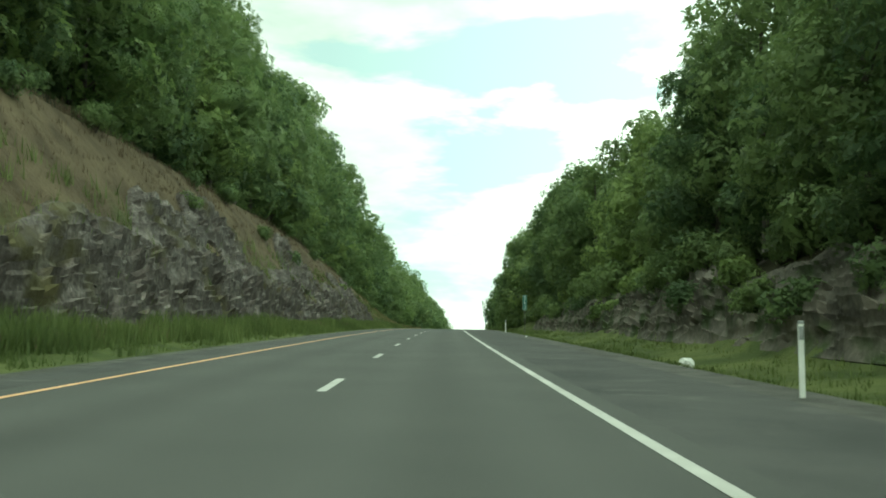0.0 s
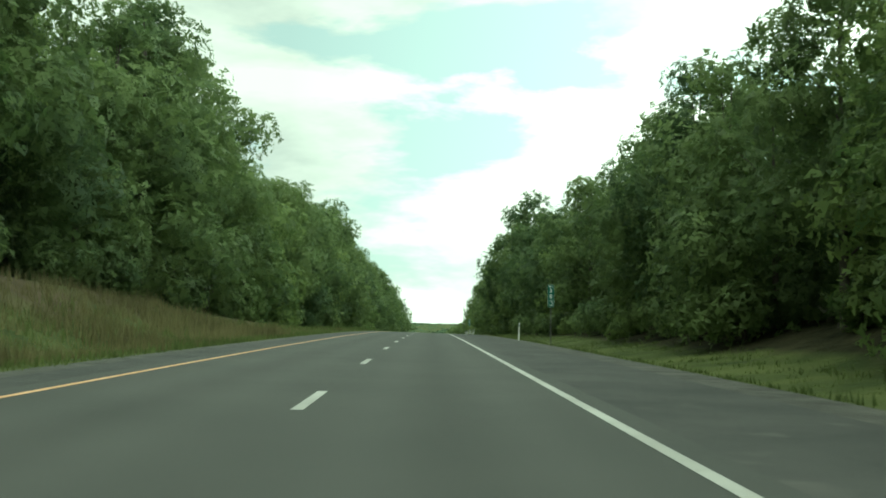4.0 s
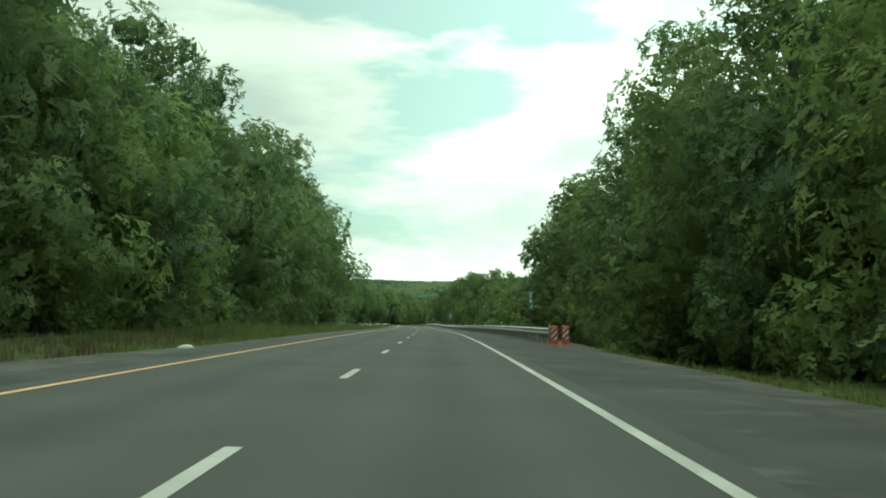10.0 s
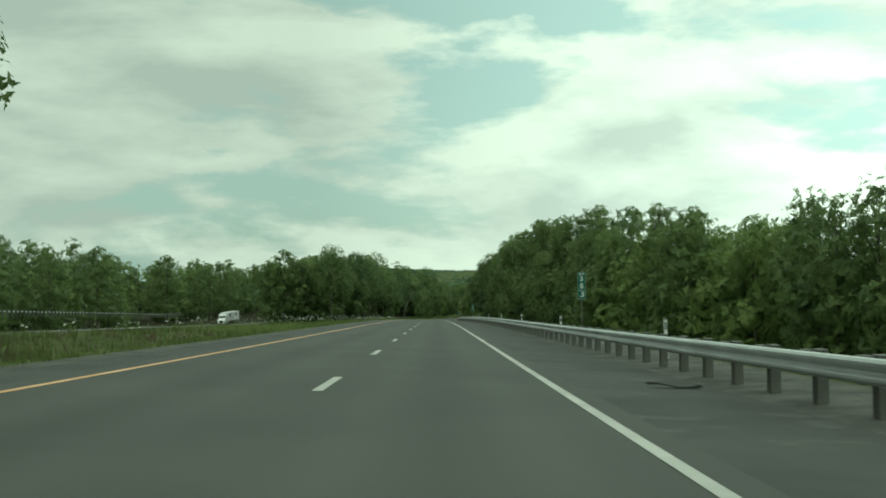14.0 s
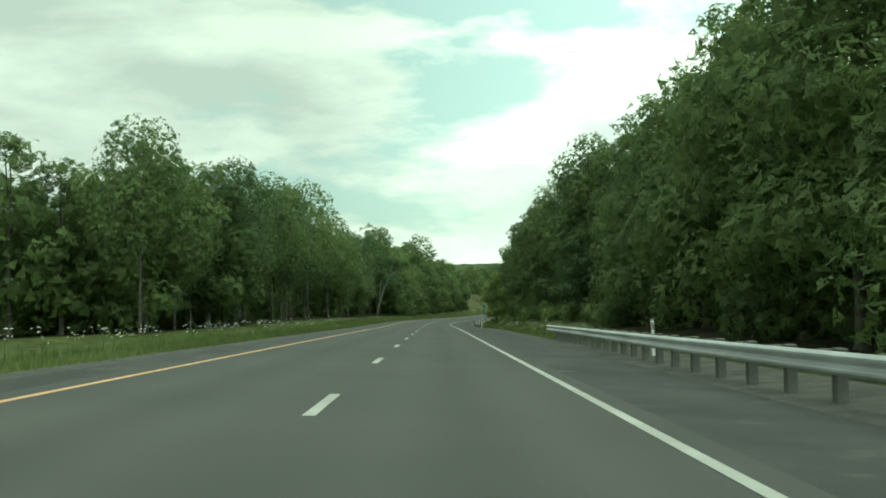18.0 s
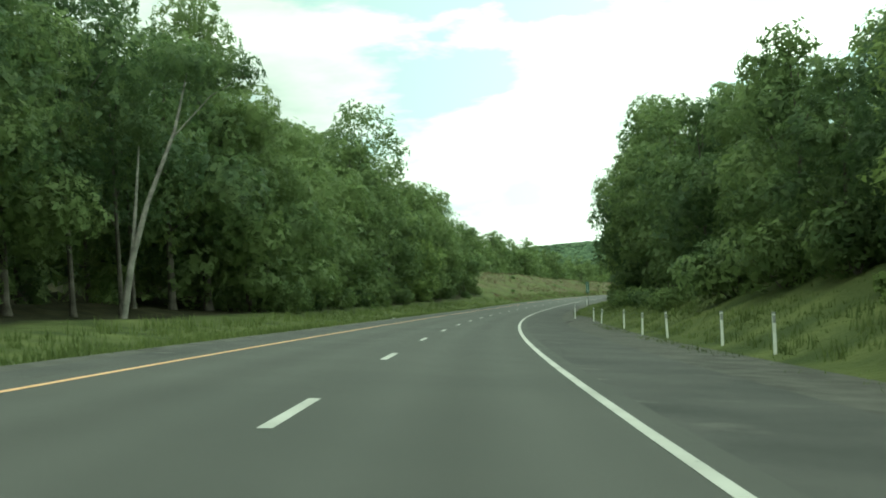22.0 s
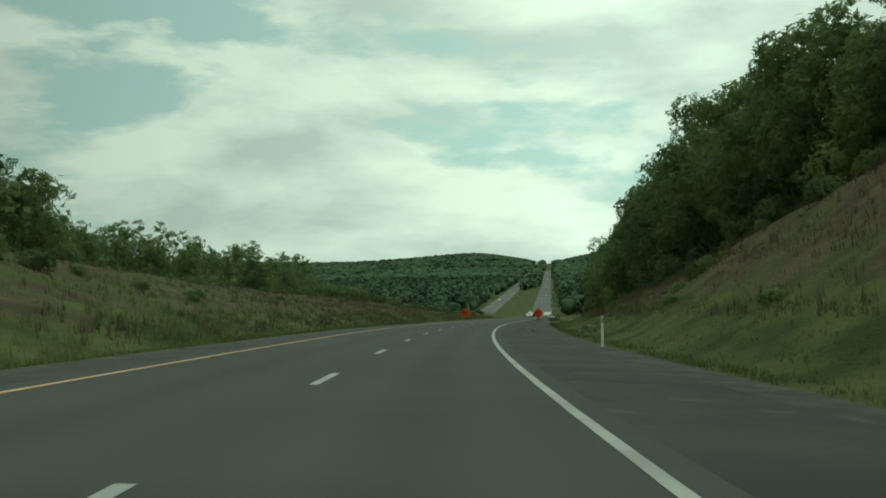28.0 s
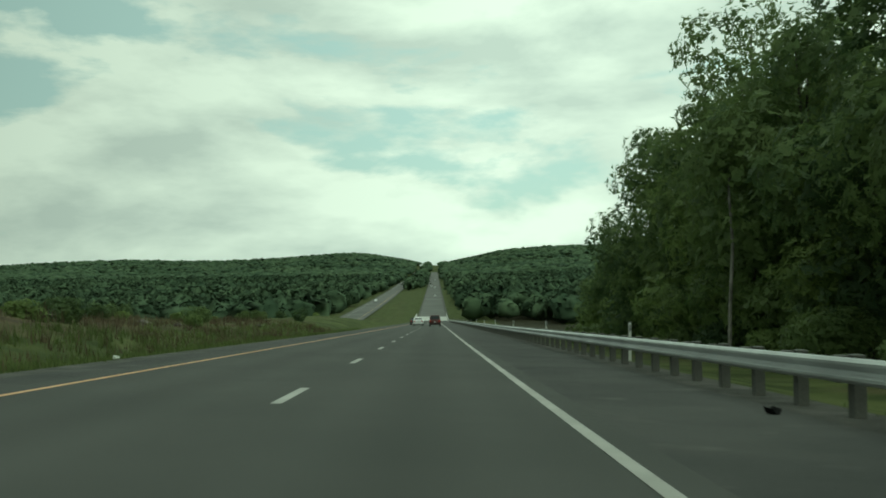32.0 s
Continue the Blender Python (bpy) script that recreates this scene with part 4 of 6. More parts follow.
# single trees that stand out
plant(YOUNG[:1], 1068, 11.6, 1.0)
plant(OPEN[:1], 1104, 13.0, 0.6)
for k in range(34):
    plant(BUSHES, 1596 + 4.6 * k, -plant_rng.uniform(14, 30), 0.55)
for s, lat, g in ((684, 30, 1.15), (690, 32, 1.15), (699, 33, 0.95), (708, 36, 0.9)):
    plant(FRONT[:3], s, lat, g)
plant(FRONT[1:2], 729, -18.2, 1.05)
plant(PINES, 1425, 27, 0.9)
plant(YOUNG, 1290, -18.5, 1.0)
plant(YOUNG, 1294, -20.5, 1.05)
plant(OPEN[:1], 1388, -46, 0.7)
# low dark shrubs along the crest where the bank runs out
for k in range(20):
    plant(BUSHES[2:], 1556 + 2.9 * k, -plant_rng.uniform(27, 33), 1.25 - 0.02 * k)
for k in range(9):
    plant(FRONT[5:], 1520 + 7 * k, -plant_rng.uniform(31, 36), 0.46 - 0.015 * k)
for s, lat, g in ((1118, 15, 1.1), (1125, 15, 1.25), (1132, 14.5, 1.25), (1139, 14, 1.15), (1146, 15, 1.2)):
    plant(BUSHES[:1] + BUSHES[2:], s, lat, g)
for first in FRONT + OPEN + PINES + YOUNG + BUSHES:
    if first not in used:
        plant([first], 640, 17)
for first in MID + BACK:
    for o in list(first.children):
        bpy.data.objects.remove(o)
    bpy.data.objects.remove(first)
woods = new("woods", quick_mesh("woods", np.concatenate(woods_v), np.concatenate(woods_f), WOOD_MATS, np.concatenate(woods_m), np.concatenate(woods_w)))
tagged(woods, "dense green woods behind the roadside trees", "forest", kind="stuff")


def bare_tree():
    """A dying tree: bare grey limbs with a few leaves left."""
    rng = np.random.default_rng(81)
    tree = thing("dead_tree", "half-dead tree with bare grey branches and few leaves", "tree")
    pieces, tips = [], []

    def limb(p, d, length, r, depth):
        d = d / np.linalg.norm(d)
        mid = p + d * length * 0.5 + rng.normal(size=3) * length * 0.04
        end = p + d * length
        pieces.append(tube([p, mid, end], [r, r * 0.8, r * 0.55], 5))
        if depth == 0:
            tips.append(end)
            return
        for _ in range(3 if depth > 1 else 4):
            limb(end - d * length * rng.uniform(0, 0.4), d + rng.normal(size=3) * 0.42 + np.array([0, 0, 0.12]), length * rng.uniform(0.5, 0.75), r * 0.5, depth - 1)

    limb(np.array([0, 0, 0.0]), np.array([0, 0, 1.0]), 9.0, 0.2, 4)
    tv, tf = join(pieces)
    part("trunk", raw_mesh("trunk", tv, tf, PALE_BARK), None, tree, "bare grey trunk and branches")
    lobes = [(*t, 0.5, 0.5, 0.4) for t in tips[::3]]
    part("leaves", crown_mesh("leaves", rng, lobes, 700, 0.22, LEAF, 0), None, tree, "sparse remaining leaves")
    return tree


place(bare_tree(), stand(526, 19.0, grow=1.15))


def birch():
    tree = thing("birch_tree", "leaning pale birch with a forked trunk before the wood", "tree")
    rng = np.random.default_rng(82)
    pieces = [tube([(0, 0, 0), (0.5, 0, 2.5), (1.3, 0.1, 5.0), (2.7, 0.2, 8.2), (3.4, 0.4, 11.0)], [0.17, 0.15, 0.12, 0.08, 0.03], 7),
              tube([(0.55, 0, 2.8), (0.7, 0.3, 5.0), (1.0, 0.4, 8.0)], [0.1, 0.08, 0.03], 6),
              tube([(2.5, 0.2, 7.8), (4.4, 0.2, 9.6), (6.0, 0.2, 10.4)], [0.06, 0.045, 0.02], 6)]
    tv, tf = join(pieces)
    tv = [(x * 1.22, y * 1.22, z * 1.22) for x, y, z in tv]
    part("trunk", raw_mesh("trunk", tv, tf, PALE_BARK, smooth=True), None, tree, "pale smooth forked trunk")
    part("crown", crown_mesh("crown", rng, [(3.9, 0.5, 13.4, 1.9, 1.9, 1.6), (6.8, 0.2, 12.9, 1.6, 1.6, 1.2), (1.2, 0.6, 10.2, 1.3, 1.3, 1.2)], 1100, 0.36, LEAF, 0.6), None, tree)
    return tree


first_birch = place(birch(), stand(1143, -17.6, turn=0))

slim = thing("birch_tree", "thin straight pale birch at the dark wood's edge", "tree")
slim_v, slim_f = tube([(0, 0, 0), (0.1, 0, 3), (0.3, 0, 6), (0.2, 0.1, 9), (0.5, 0.1, 12)], [0.11, 0.1, 0.085, 0.06, 0.02], 6)
part("trunk", raw_mesh("trunk", slim_v, slim_f, PALE_BARK, smooth=True), None, slim, "thin pale trunk")
part("crown", crown_mesh("crown", np.random.default_rng(83), [(0.4, 0.1, 11.5, 1.5, 1.5, 1.6), (0.9, 0.4, 9.6, 1.1, 1.1, 0.9), (-0.5, -0.3, 10.2, 1.0, 1.0, 1.0)], 900, 0.36, LEAF, 0.6), None, slim)
place(slim, stand(1637, 17.0))
# ---- far woods ----
frng = np.random.default_rng(9)


def far_woods(name, s0, s1, l0, l1, gap, tall, label, sprays=0):
    n = int((s1 - s0) * (l1 - l0) / gap ** 2)
    s, lat = frng.uniform(s0, s1, n), frng.uniform(l0, l1, n)
    free = ~((lat > np.where(s > 2450, -11, -14)) & (lat < 16)) & ~((np.abs(lat - other_lat(s)) < np.where(s > 2450, 10, 13))) & ~((s < 2500) & (lat < 0) & (lat > other_lat(s)) & ((s < 2250) | (np.sin(s / 70) > -0.4)))
    free &= ~((lat < -8) & (lat > -30) & (s > 2450) & (np.sin(s / 90) > 0.55))
    free &= ~((s < 2000) & (lat > 0) & (lat < 45)) & ~((s < 1900) & (lat < 0) & (lat > -60 - (1900 - s) * 0.1))
    if name == "valley_woods":
        free &= ~((s < 1900) & (lat < -60) & (lat > -330))
    s, lat = s[free], lat[free]
    n = len(s)
    p = spot(s, lat)
    r = gap * frng.uniform(0.42, 0.8, n)
    h = tall * frng.uniform(0.75, 1.08, n)
    core = ICO_V[None] * np.stack([r, r, h * 0.5], -1)[:, None] * frng.uniform(0.7, 1.15, (n, len(ICO_V), 1))
    core[:, :, 2] += (h * 0.45)[:, None]
    d = frng.normal(size=(n, sprays, 3))
    d[:, :, 2] = np.abs(d[:, :, 2]) * 1.1 - 0.1
    d /= np.linalg.norm(d, axis=2)[:, :, None] + 1e-9
    c = d * np.stack([r, r, h * 0.55], -1)[:, None] * frng.uniform(0.8, 1.05, (n, sprays, 1))
    c[:, :, 2] += (h * 0.45)[:, None]
    tips = c[:, :, None] + frng.normal(size=(n, sprays, 3, 3)) * np.array([1, 1, 0.6]) * (gap * 0.11)
    v = np.concatenate([core.reshape(-1, 3), tips.reshape(-1, 3)]) * K + np.concatenate([np.repeat(p, len(ICO_V), 0), np.repeat(p, sprays * 3, 0)])
    f = np.concatenate([(ICO_F[None] + (np.arange(n) * len(ICO_V))[:, None, None]).reshape(-1, 3), np.arange(n * sprays * 3).reshape(-1, 3) + n * len(ICO_V)])
    way = ruffled(np.concatenate([np.tile(ICO_V, (n, 1)), np.repeat(d.reshape(-1, 3), 3, 0)]))
    tagged(new(name, quick_mesh(name, v.reshape(-1, 3), f, FARLEAF, None, way)), label, "forest", kind="stuff")


def ruffled(way):
    """Facings of foliage that is rough at a scale too small to build."""
    way = way + frng.normal(size=way.shape) * 0.7
    return way / np.linalg.norm(way, axis=1)[:, None]


def canopy(s0, s1, reach, gap, sprays):
    """Closed tree tops of the woods that run on behind the roadside trees."""
    n = int((s1 - s0) * reach / gap ** 2)
    out_v, out_f, out_w, count = [], [], [], 0
    for side_sign in (-1, 1):
        s, back = frng.uniform(s0, s1, n), frng.uniform(24, reach, n)
        edge = wood_edge(s)[0 if side_sign < 0 else 1]
        lat = np.where((side_sign < 0) & (s > 700) & (s < 1010), side_sign * (95 + back), edge + side_sign * back)
        free = ~((np.abs(lat - other_lat(s)) < 16) & (s > 540)) & (np.abs(lat) < 330) & ~((lat < 0) & (lat > -130) & (s > 980) & (s < 1130))
        s, lat = s[free], lat[free]
        p = spot(s, lat)
        h = frng.uniform(8.0, 13.0, len(s))
        wide_ = gap * frng.uniform(0.55, 0.85, len(s))
        shape = np.stack([wide_, wide_, h * 0.5], -1)
        core = ICO_V[None] * shape[:, None] * frng.uniform(0.7, 1.15, (len(s), len(ICO_V), 1))
        d = frng.normal(size=(len(s), sprays, 3))
        d[:, :, 2] = np.abs(d[:, :, 2])
        d /= np.linalg.norm(d, axis=2)[:, :, None]
        tips = (d * shape[:, None])[:, :, None] + frng.normal(size=(len(s), sprays, 3, 3)) * (gap * 0.09)
        for block in (core, tips.reshape(len(s), -1, 3)):
            block[:, :, 2] += (h * 0.5)[:, None]
            out_v.append((block * K + p[:, None]).reshape(-1, 3))
        out_w += [np.tile(ICO_V, (len(s), 1)), np.repeat(d.reshape(-1, 3), 3, 0)]
        out_f.append((ICO_F[None] + (np.arange(len(s)) * len(ICO_V))[:, None, None]).reshape(-1, 3) + count)
        count += core.shape[0] * len(ICO_V)
        out_f.append(np.arange(len(s) * sprays * 3).reshape(-1, 3) + count)
        count += len(s) * sprays * 3
    tagged(new("inner_woods", quick_mesh("inner_woods", np.concatenate(out_v), np.concatenate(out_f), FARLEAF, None, ruffled(np.concatenate(out_w)))), "closed green tree tops of the woods beside the road", "forest", kind="stuff")


canopy(-160, 1560, 190, 11.0, 6)
far_woods("near_valley_woods", 1520, 1900, -330, -80, 6.5, 8.0, "green trees and brush on the valley slope beside the road", 75)
far_woods("valley_woods", 1520, 2300, -650, 350, 8.8, 12.0, "green woods on the valley floor beyond the road", 30)
far_woods("hillside_woods", 2300, 2900, -1500, 800, 11.0, 11.0, "dense green woods on the lower hillside across the valley", 20)
far_woods("ridge_woods", 2900, 4350, -1700, 900, 17.0, 12.0, "dense green woods covering the far hillside and ridge", 0)


# ---- rock cuts ----
def rock_cut(side_sign, s0, s1, lat0, lat1, seed, bare, label, rock_mat, loose=60, relief=1.0):
    """A ledged rock face that breaks through the slope, with loose blocks on it."""
    rng = random.Random(seed)
    ss, ll = np.arange(s0, s1, 0.22), np.linspace(lat0, lat1, 124)
    sm, lm = np.meshgrid(ss, ll, indexing="ij")
    base = ground_z(sm, side_sign * lm)
    rel = base - np.interp(sm, S, RZ)
    out = np.zeros_like(sm)
    for i in range(sm.shape[0]):
        for j in range(sm.shape[1]):
            s, z = sm[i, j], rel[i, j]
            patch = 1.5 * noise.noise((s / 11, z / 4.5, seed + 9)) + 0.25 * noise.noise((s / 3.5, z / 1.6, seed + 5))
            edge = min(1.0, (lm[i, j] - lat0) / 0.8, (lat1 - lm[i, j]) / 1.6, (s - s0) / 4, (s1 - s) / 6)
            bare_here = patch + bare + 1.1 * (1 - min(2.0, z / 4.6))
            if bare_here < 0 or edge < 0.05:
                out[i, j] = -0.5
                continue
            # beds of uneven thickness, broken into blocks by upright joints
            level = (z + 0.05 * s + 0.5 * noise.noise((s / 6, z / 3, seed))) / 0.3 + 0.7 * noise.noise((z / 0.9, s / 25, seed + 2))
            bed, lip = math.floor(level), level % 1.0
            along = s / (1.1 + (bed * 37 % 5) * 0.6) + bed * 0.37 + 0.3 * noise.noise((s / 1.5, z / 0.6, seed + 4))
            block, joint = math.floor(along), along % 1.0
            chance = noise.cell((bed * 1.7 + 0.5, block * 1.3 + 0.5, seed))
            crack = max(0.0, 1 - min(joint, 1 - joint) / 0.05)
            proud = 0.38 + 0.3 * chance + 0.3 * lip * lip - 0.16 * crack
            worn = 0.12 * noise.noise((s / 1.6, z / 0.5, seed)) + 0.06 * noise.noise((s / 0.35, z / 0.25, seed + 1))
            out[i, j] = (proud + worn) * edge * min(1, 0.35 + bare_here * 2.0)
    p = spot(sm, side_sign * lm)
    th = np.interp(sm, S, TURN)
    out = np.where(out > 0, out * relief, out)
    push = out * 0.75
    p[..., 0] -= side_sign * push * np.cos(th) * K
    p[..., 1] += side_sign * push * np.sin(th) * K
    p[..., 2] += out * 0.6 * K
    i = np.arange(sm.size).reshape(sm.shape)
    quads = np.stack([i[:-1, :-1], i[:-1, 1:], i[1:, 1:], i[1:, :-1]], -1)
    keep = np.maximum.reduce([out[:-1, :-1], out[:-1, 1:], out[1:, 1:], out[1:, :-1]]) > -0.2
    face_me = raw_mesh("rock_face", p.reshape(-1, 3), quads[keep].reshape(-1, 4), rock_mat, smooth=True)
    face_me.set_sharp_from_angle(angle=radians(33))
    face = tagged(new("rock_face", face_me), label, "rock face", kind="structure")
    shapes = []
    for k in range(5):
        bm = bmesh.new()
        bmesh.ops.create_cube(bm, size=1.0)
        bmesh.ops.subdivide_edges(bm, edges=bm.edges[:], cuts=1, use_grid_fill=True)
        for v in bm.verts:
            v.co += Vector((rng.uniform(-0.16, 0.16), rng.uniform(-0.16, 0.16), rng.uniform(-0.16, 0.16)))
            if abs(v.co.x) + abs(v.co.y) + abs(v.co.z) > 1.2:
                v.co *= 0.8
        shapes.append(mesh_of("rock", bm, rock_mat))
    made = 0
    while made < loose:
        s, l = rng.uniform(s0 + 3, s1 - 4), lat0 + (lat1 - lat0) * rng.random() ** 1.5
        a, b = int((s - s0) / 0.22), int((l - lat0) / (lat1 - lat0) * 123)
        made += 1
        if out[a, b] < 0.05:
            continue
        big = rng.uniform(0.2, 0.5)
        ob = new("rock", rng.choice(shapes))
        m = stand(s, side_sign * l, 0.2, rng.uniform(-25, 25), rng.uniform(-14, 4))
        ob.matrix_world = m @ Matrix.Diagonal((big * 1.1 * K, big * 2.0 * K, big * 0.42 * K, 1))
        ob.parent = face
    return face


rock_cut(-1, -20, 150, 8.4, 17.0, 3, 0.16, "grey ledged rock cut with dry grass in its cracks", ROCK)
# this side's shade under the trees comes from the darker rock colour
rock_cut(1, -20, 135, 12.6, 18.5, 7, -0.2, "dark shaded rock cut half covered in green growth", SHADED_MOSSY_ROCK, 0, 0.9)


# ---- grass, weeds and flowers ----
def tufts(name, s, lat, height, mat, label, blades=4, width=0.05, spread=0.16, seed=0):
    rng = np.random.default_rng(seed)
    n = len(s)
    p = spot(s, lat, -0.03)
    a = rng.uniform(0, 2 * np.pi, (n, blades))
    lean = rng.uniform(0.05, 0.55, (n, blades))
    hgt = height[:, None] * rng.uniform(0.55, 1.15, (n, blades))
    root = np.stack([np.cos(a * 3.1), np.sin(a * 3.1), 0 * a], -1) * spread * rng.uniform(0, 1, (n, blades, 1))
    side = np.stack([-np.sin(a), np.cos(a), 0 * a], -1) * (width * (0.6 + hgt))[..., None]
    tip = root + np.stack([np.cos(a) * lean * hgt, np.sin(a) * lean * hgt, hgt], -1)
    v = np.stack([root - side, root + side, tip], 2) * K + p[:, None, None]
    f = np.arange(n * blades * 3).reshape(-1, 3)
    return tagged(new(name, quick_mesh(name, v.reshape(-1, 3), f, mat)), label, "grass", kind="stuff")


grng = np.random.default_rng(17)


def strip(n, s0, s1, near, far, side_sign):
    s = grng.uniform(s0, s1, n)
    lat = side_sign * (near + (far - near) * grng.random(n) ** 1.4)
    return s, lat


def clump(s, lat, seed):
    return np.array([noise.noise((a / 6, b / 2.5, seed)) for a, b in zip(s, lat)])


ls, ll = strip(26000, -15, 1700, 6.0, 13.0, -1)
rs_, rl = strip(22000, -15, 1600, 7.9, 13.5, 1)
gs_, gl = np.concatenate([ls, rs_]), np.concatenate([ll, rl])
on_turf = ~((gl < 0) & (gl > -8.8) & (gs_ > 325) & (gs_ < 525)) & ~((gl > 0) & (gl < 9.8) & (gs_ > 1080) & (gs_ < 1190)) & ~((gl > 0) & (gl < 8.8) & (gs_ > 358) & (gs_ < 420))
gs_, gl = gs_[on_turf], gl[on_turf]
gh = np.clip(0.2 + 0.26 * clump(gs_, gl, 1.5) + np.where(gl < 0, 0.045, 0.015) * (np.abs(gl) - 6), 0.08, 0.8) * np.where((gs_ < 170) & (gl < 0), 1.5, 1.0) * np.where((gl > 0) & ((gs_ < 960) | (gs_ > 1180)), 0.62, 1.0)
k0, k1 = strip(5200, -15, 175, 6.8, 9.4, -1)
k2, k3 = strip(900, 408, 452, 8.8, 12.5, -1)
k4, k5 = strip(1000, 350, 392, 9.0, 13.5, -1)
k6, k7 = strip(1600, 545, 650, 8.5, 13.5, -1)
k0, k1 = np.concatenate([k0, k2, k4, k6]), np.concatenate([k1, k3, k5, k7])
tufts("tall_weeds", k0, k1, np.clip(0.62 + 0.6 * clump(k0, k1, 11.5), 0.2, 1.25), GRASS, "tall green weeds at the foot of the rock cut", 9, 0.02, 0.3, 12)
tufts("verge_grass", gs_, gl, gh, GRASS, "uneven green grass and weeds along the road's verges", 7, 0.024, 0.3, 2)
ds_, dl = strip(9000, -15, 260, 7.2, 17, -1)
d2s, d2l = strip(3200, 1290, 1500, 9.5, 34, -1)
d6s, d6l = strip(5200, 1490, 1700, 8.6, 34, -1)
d3s, d3l = strip(5000, 1280, 1560, 11.5, 28, 1)
d5s, d5l = strip(1800, 185, 265, 7.5, 14, -1)
d4s, d4l = strip(3500, 260, 745, 8.8, 13.5, -1)
ds_, dl = np.concatenate([ds_, d2s, d3s, d4s, d5s, d6s]), np.concatenate([dl, d2l, d3l, d4l, d5l, d6l])
dh = np.clip(0.38 + 0.36 * clump(ds_, dl, 3.5), 0.15, 1.1) * np.where((ds_ > 185) & (ds_ < 265), 1.6, np.where(ds_ > 1270, 1.35, 1.0))
pale = (ds_ > 150) & (ds_ < 400)
tufts("dry_grass", ds_[~pale], dl[~pale], dh[~pale], DRYGRASS, "tall dry brown grass on the road banks", 6, 0.017, 0.3, 3)
tufts("straw_grass", ds_[pale], dl[pale], dh[pale], STRAW, "tall pale straw-coloured grass beside the wood", 6, 0.017, 0.3, 5)
ws, wl_ = strip(2000, 1290, 1580, 12, 40, -1)
w2s, w2l = strip(2000, 1230, 1560, 9, 27, 1)
w3s, w3l = strip(2500, 1030, 1160, 8.5, 24, 1)
ws, wl_ = np.concatenate([ws, w2s, w3s]), np.concatenate([wl_, w2l, w3l])
tufts("bank_weeds", ws, wl_, np.clip(0.2 + 0.24 * clump(ws, wl_, 8.5), 0.08, 0.45) * np.where(ws < 1165, 0.7, 1.0), GRASS, "leafy green weeds on the road banks", 9, 0.025, 0.6, 6)
fs, fl = strip(650, 760, 1010, 9.0, 24, -1)
f2s, f2l = strip(90, 955, 1010, 9.0, 12.0, 1)
f3s, f3l = strip(120, 600, 745, 9.0, 13.0, -1)
fs, fl = np.concatenate([fs, f2s, f3s]), np.concatenate([fl, f2l, f3l])
keep = clump(fs, fl, 5.5) > -0.12
fs, fl = fs[keep], fl[keep]
fp = spot(fs, fl)
fr = np.random.default_rng(4)
fv, ff = [], []
for k in range(len(fs)):
    hgt = fr.uniform(0.6, 1.05)
    for _ in range(3):
        c = fp[k] + np.array([fr.normal() * 0.14, fr.normal() * 0.14, hgt + fr.uniform(-0.2, 0.1)]) * K
        r = fr.uniform(0.03, 0.06) * K
        o = len(fv)
        for q in range(6):
            fv.append(c + np.array([math.cos(q * 1.047) * r, math.sin(q * 1.047) * r, fr.uniform(-0.015, 0.015)]))
        fv.append(c + np.array([0, 0, 0.02]))
        ff += [(o + q, o + (q + 1) % 6, o + 6) for q in range(6)]
tagged(new("wild_carrot_flowers", quick_mesh("wild_carrot_flowers", np.array(fv), np.array(ff), FLOWER)), "white umbel flowers scattered through the verge", "flowers", kind="stuff")
tufts("flower_stems", fs, fl, np.full(len(fs), 0.8), GRASS, "tall green stems of the white flowers", 3, 0.02, 0.12, 5)


# ---- delineator posts ----
def delineator(mat, label):
    post = thing("delineator_post", label, "road post", "delineator posts")
    bm = box(bmesh.new(), (0.09, 0.035, 1.15), (0, 0, 0.575), 0.012)
    part("stake", bm, mat, post)
    part("reflector", box(bmesh.new(), (0.075, 0.008, 0.2), (0, -0.023, 1.0), 0.003), GREY, post, "grey reflective patch")
    part("cap", box(bmesh.new(), (0.096, 0.042, 0.05), (0, 0, 1.16), 0.012), GREY, post, "grey cap")
    return post


first_post = delineator(WHITE, "white plastic delineator post beside the shoulder")
posts = [(14.7, 7.15, 0), (95, 7.4, 1), (178.8, 7.2, -1), (265.3, 7.6, 2), (364.7, 8.4, 9), (371.7, 8.45, 1), (377.9, 8.4, -3), (386.7, 8.35, 2), (393.9, 8.3, 2), (400.5, 8.3, 4), (407.4, 8.2, 1),
         (413.1, 8.45, 6), (499.4, 7.4, 3), (1027.5, 7.5, 1), (1075, 8.3, -3), (1087, 8.9, -2), (1098.6, 9.4, 1), (1104.4, 9.4, 0), (1116.5, 9.7, 1), (1122.5, 9.7, 1), (1131.8, 9.5, -1),
         (1137.3, 9.2, 3), (1148, 9.5, 2), (1162.3, 9.2, 6), (1168.8, 9.0, 3), (1177.8, 7.8, 2), (1259.3, 7.3, 5), (1342, 7.6, 1), (1426, 7.5, 1)]
posts += [(s, 7.6, (s * 7) % 5 - 2) for s in np.arange(587, 940, 22.3)] + [(s, 7.9, (s * 3) % 5 - 2) for s in np.arange(1571, 1960, 22.5)]
for k, (s, lat, tilt) in enumerate(posts):
    m = stand(s, lat, -0.03, 0) @ pose(0, 0, 0, 0, tilt, 0)
    if k == 0:
        place(first_post, m)
    else:
        copy_thing(first_post, m)
yellow_post = delineator(YELLOW_PLASTIC, "yellow plastic marker post behind the guardrail")
place(yellow_post, stand(559.5, 8.6, -0.03))
copy_thing(yellow_post, stand(1549, 9.0, -0.03))
short_post = delineator(WHITE, "short broken white post stub in the grass")
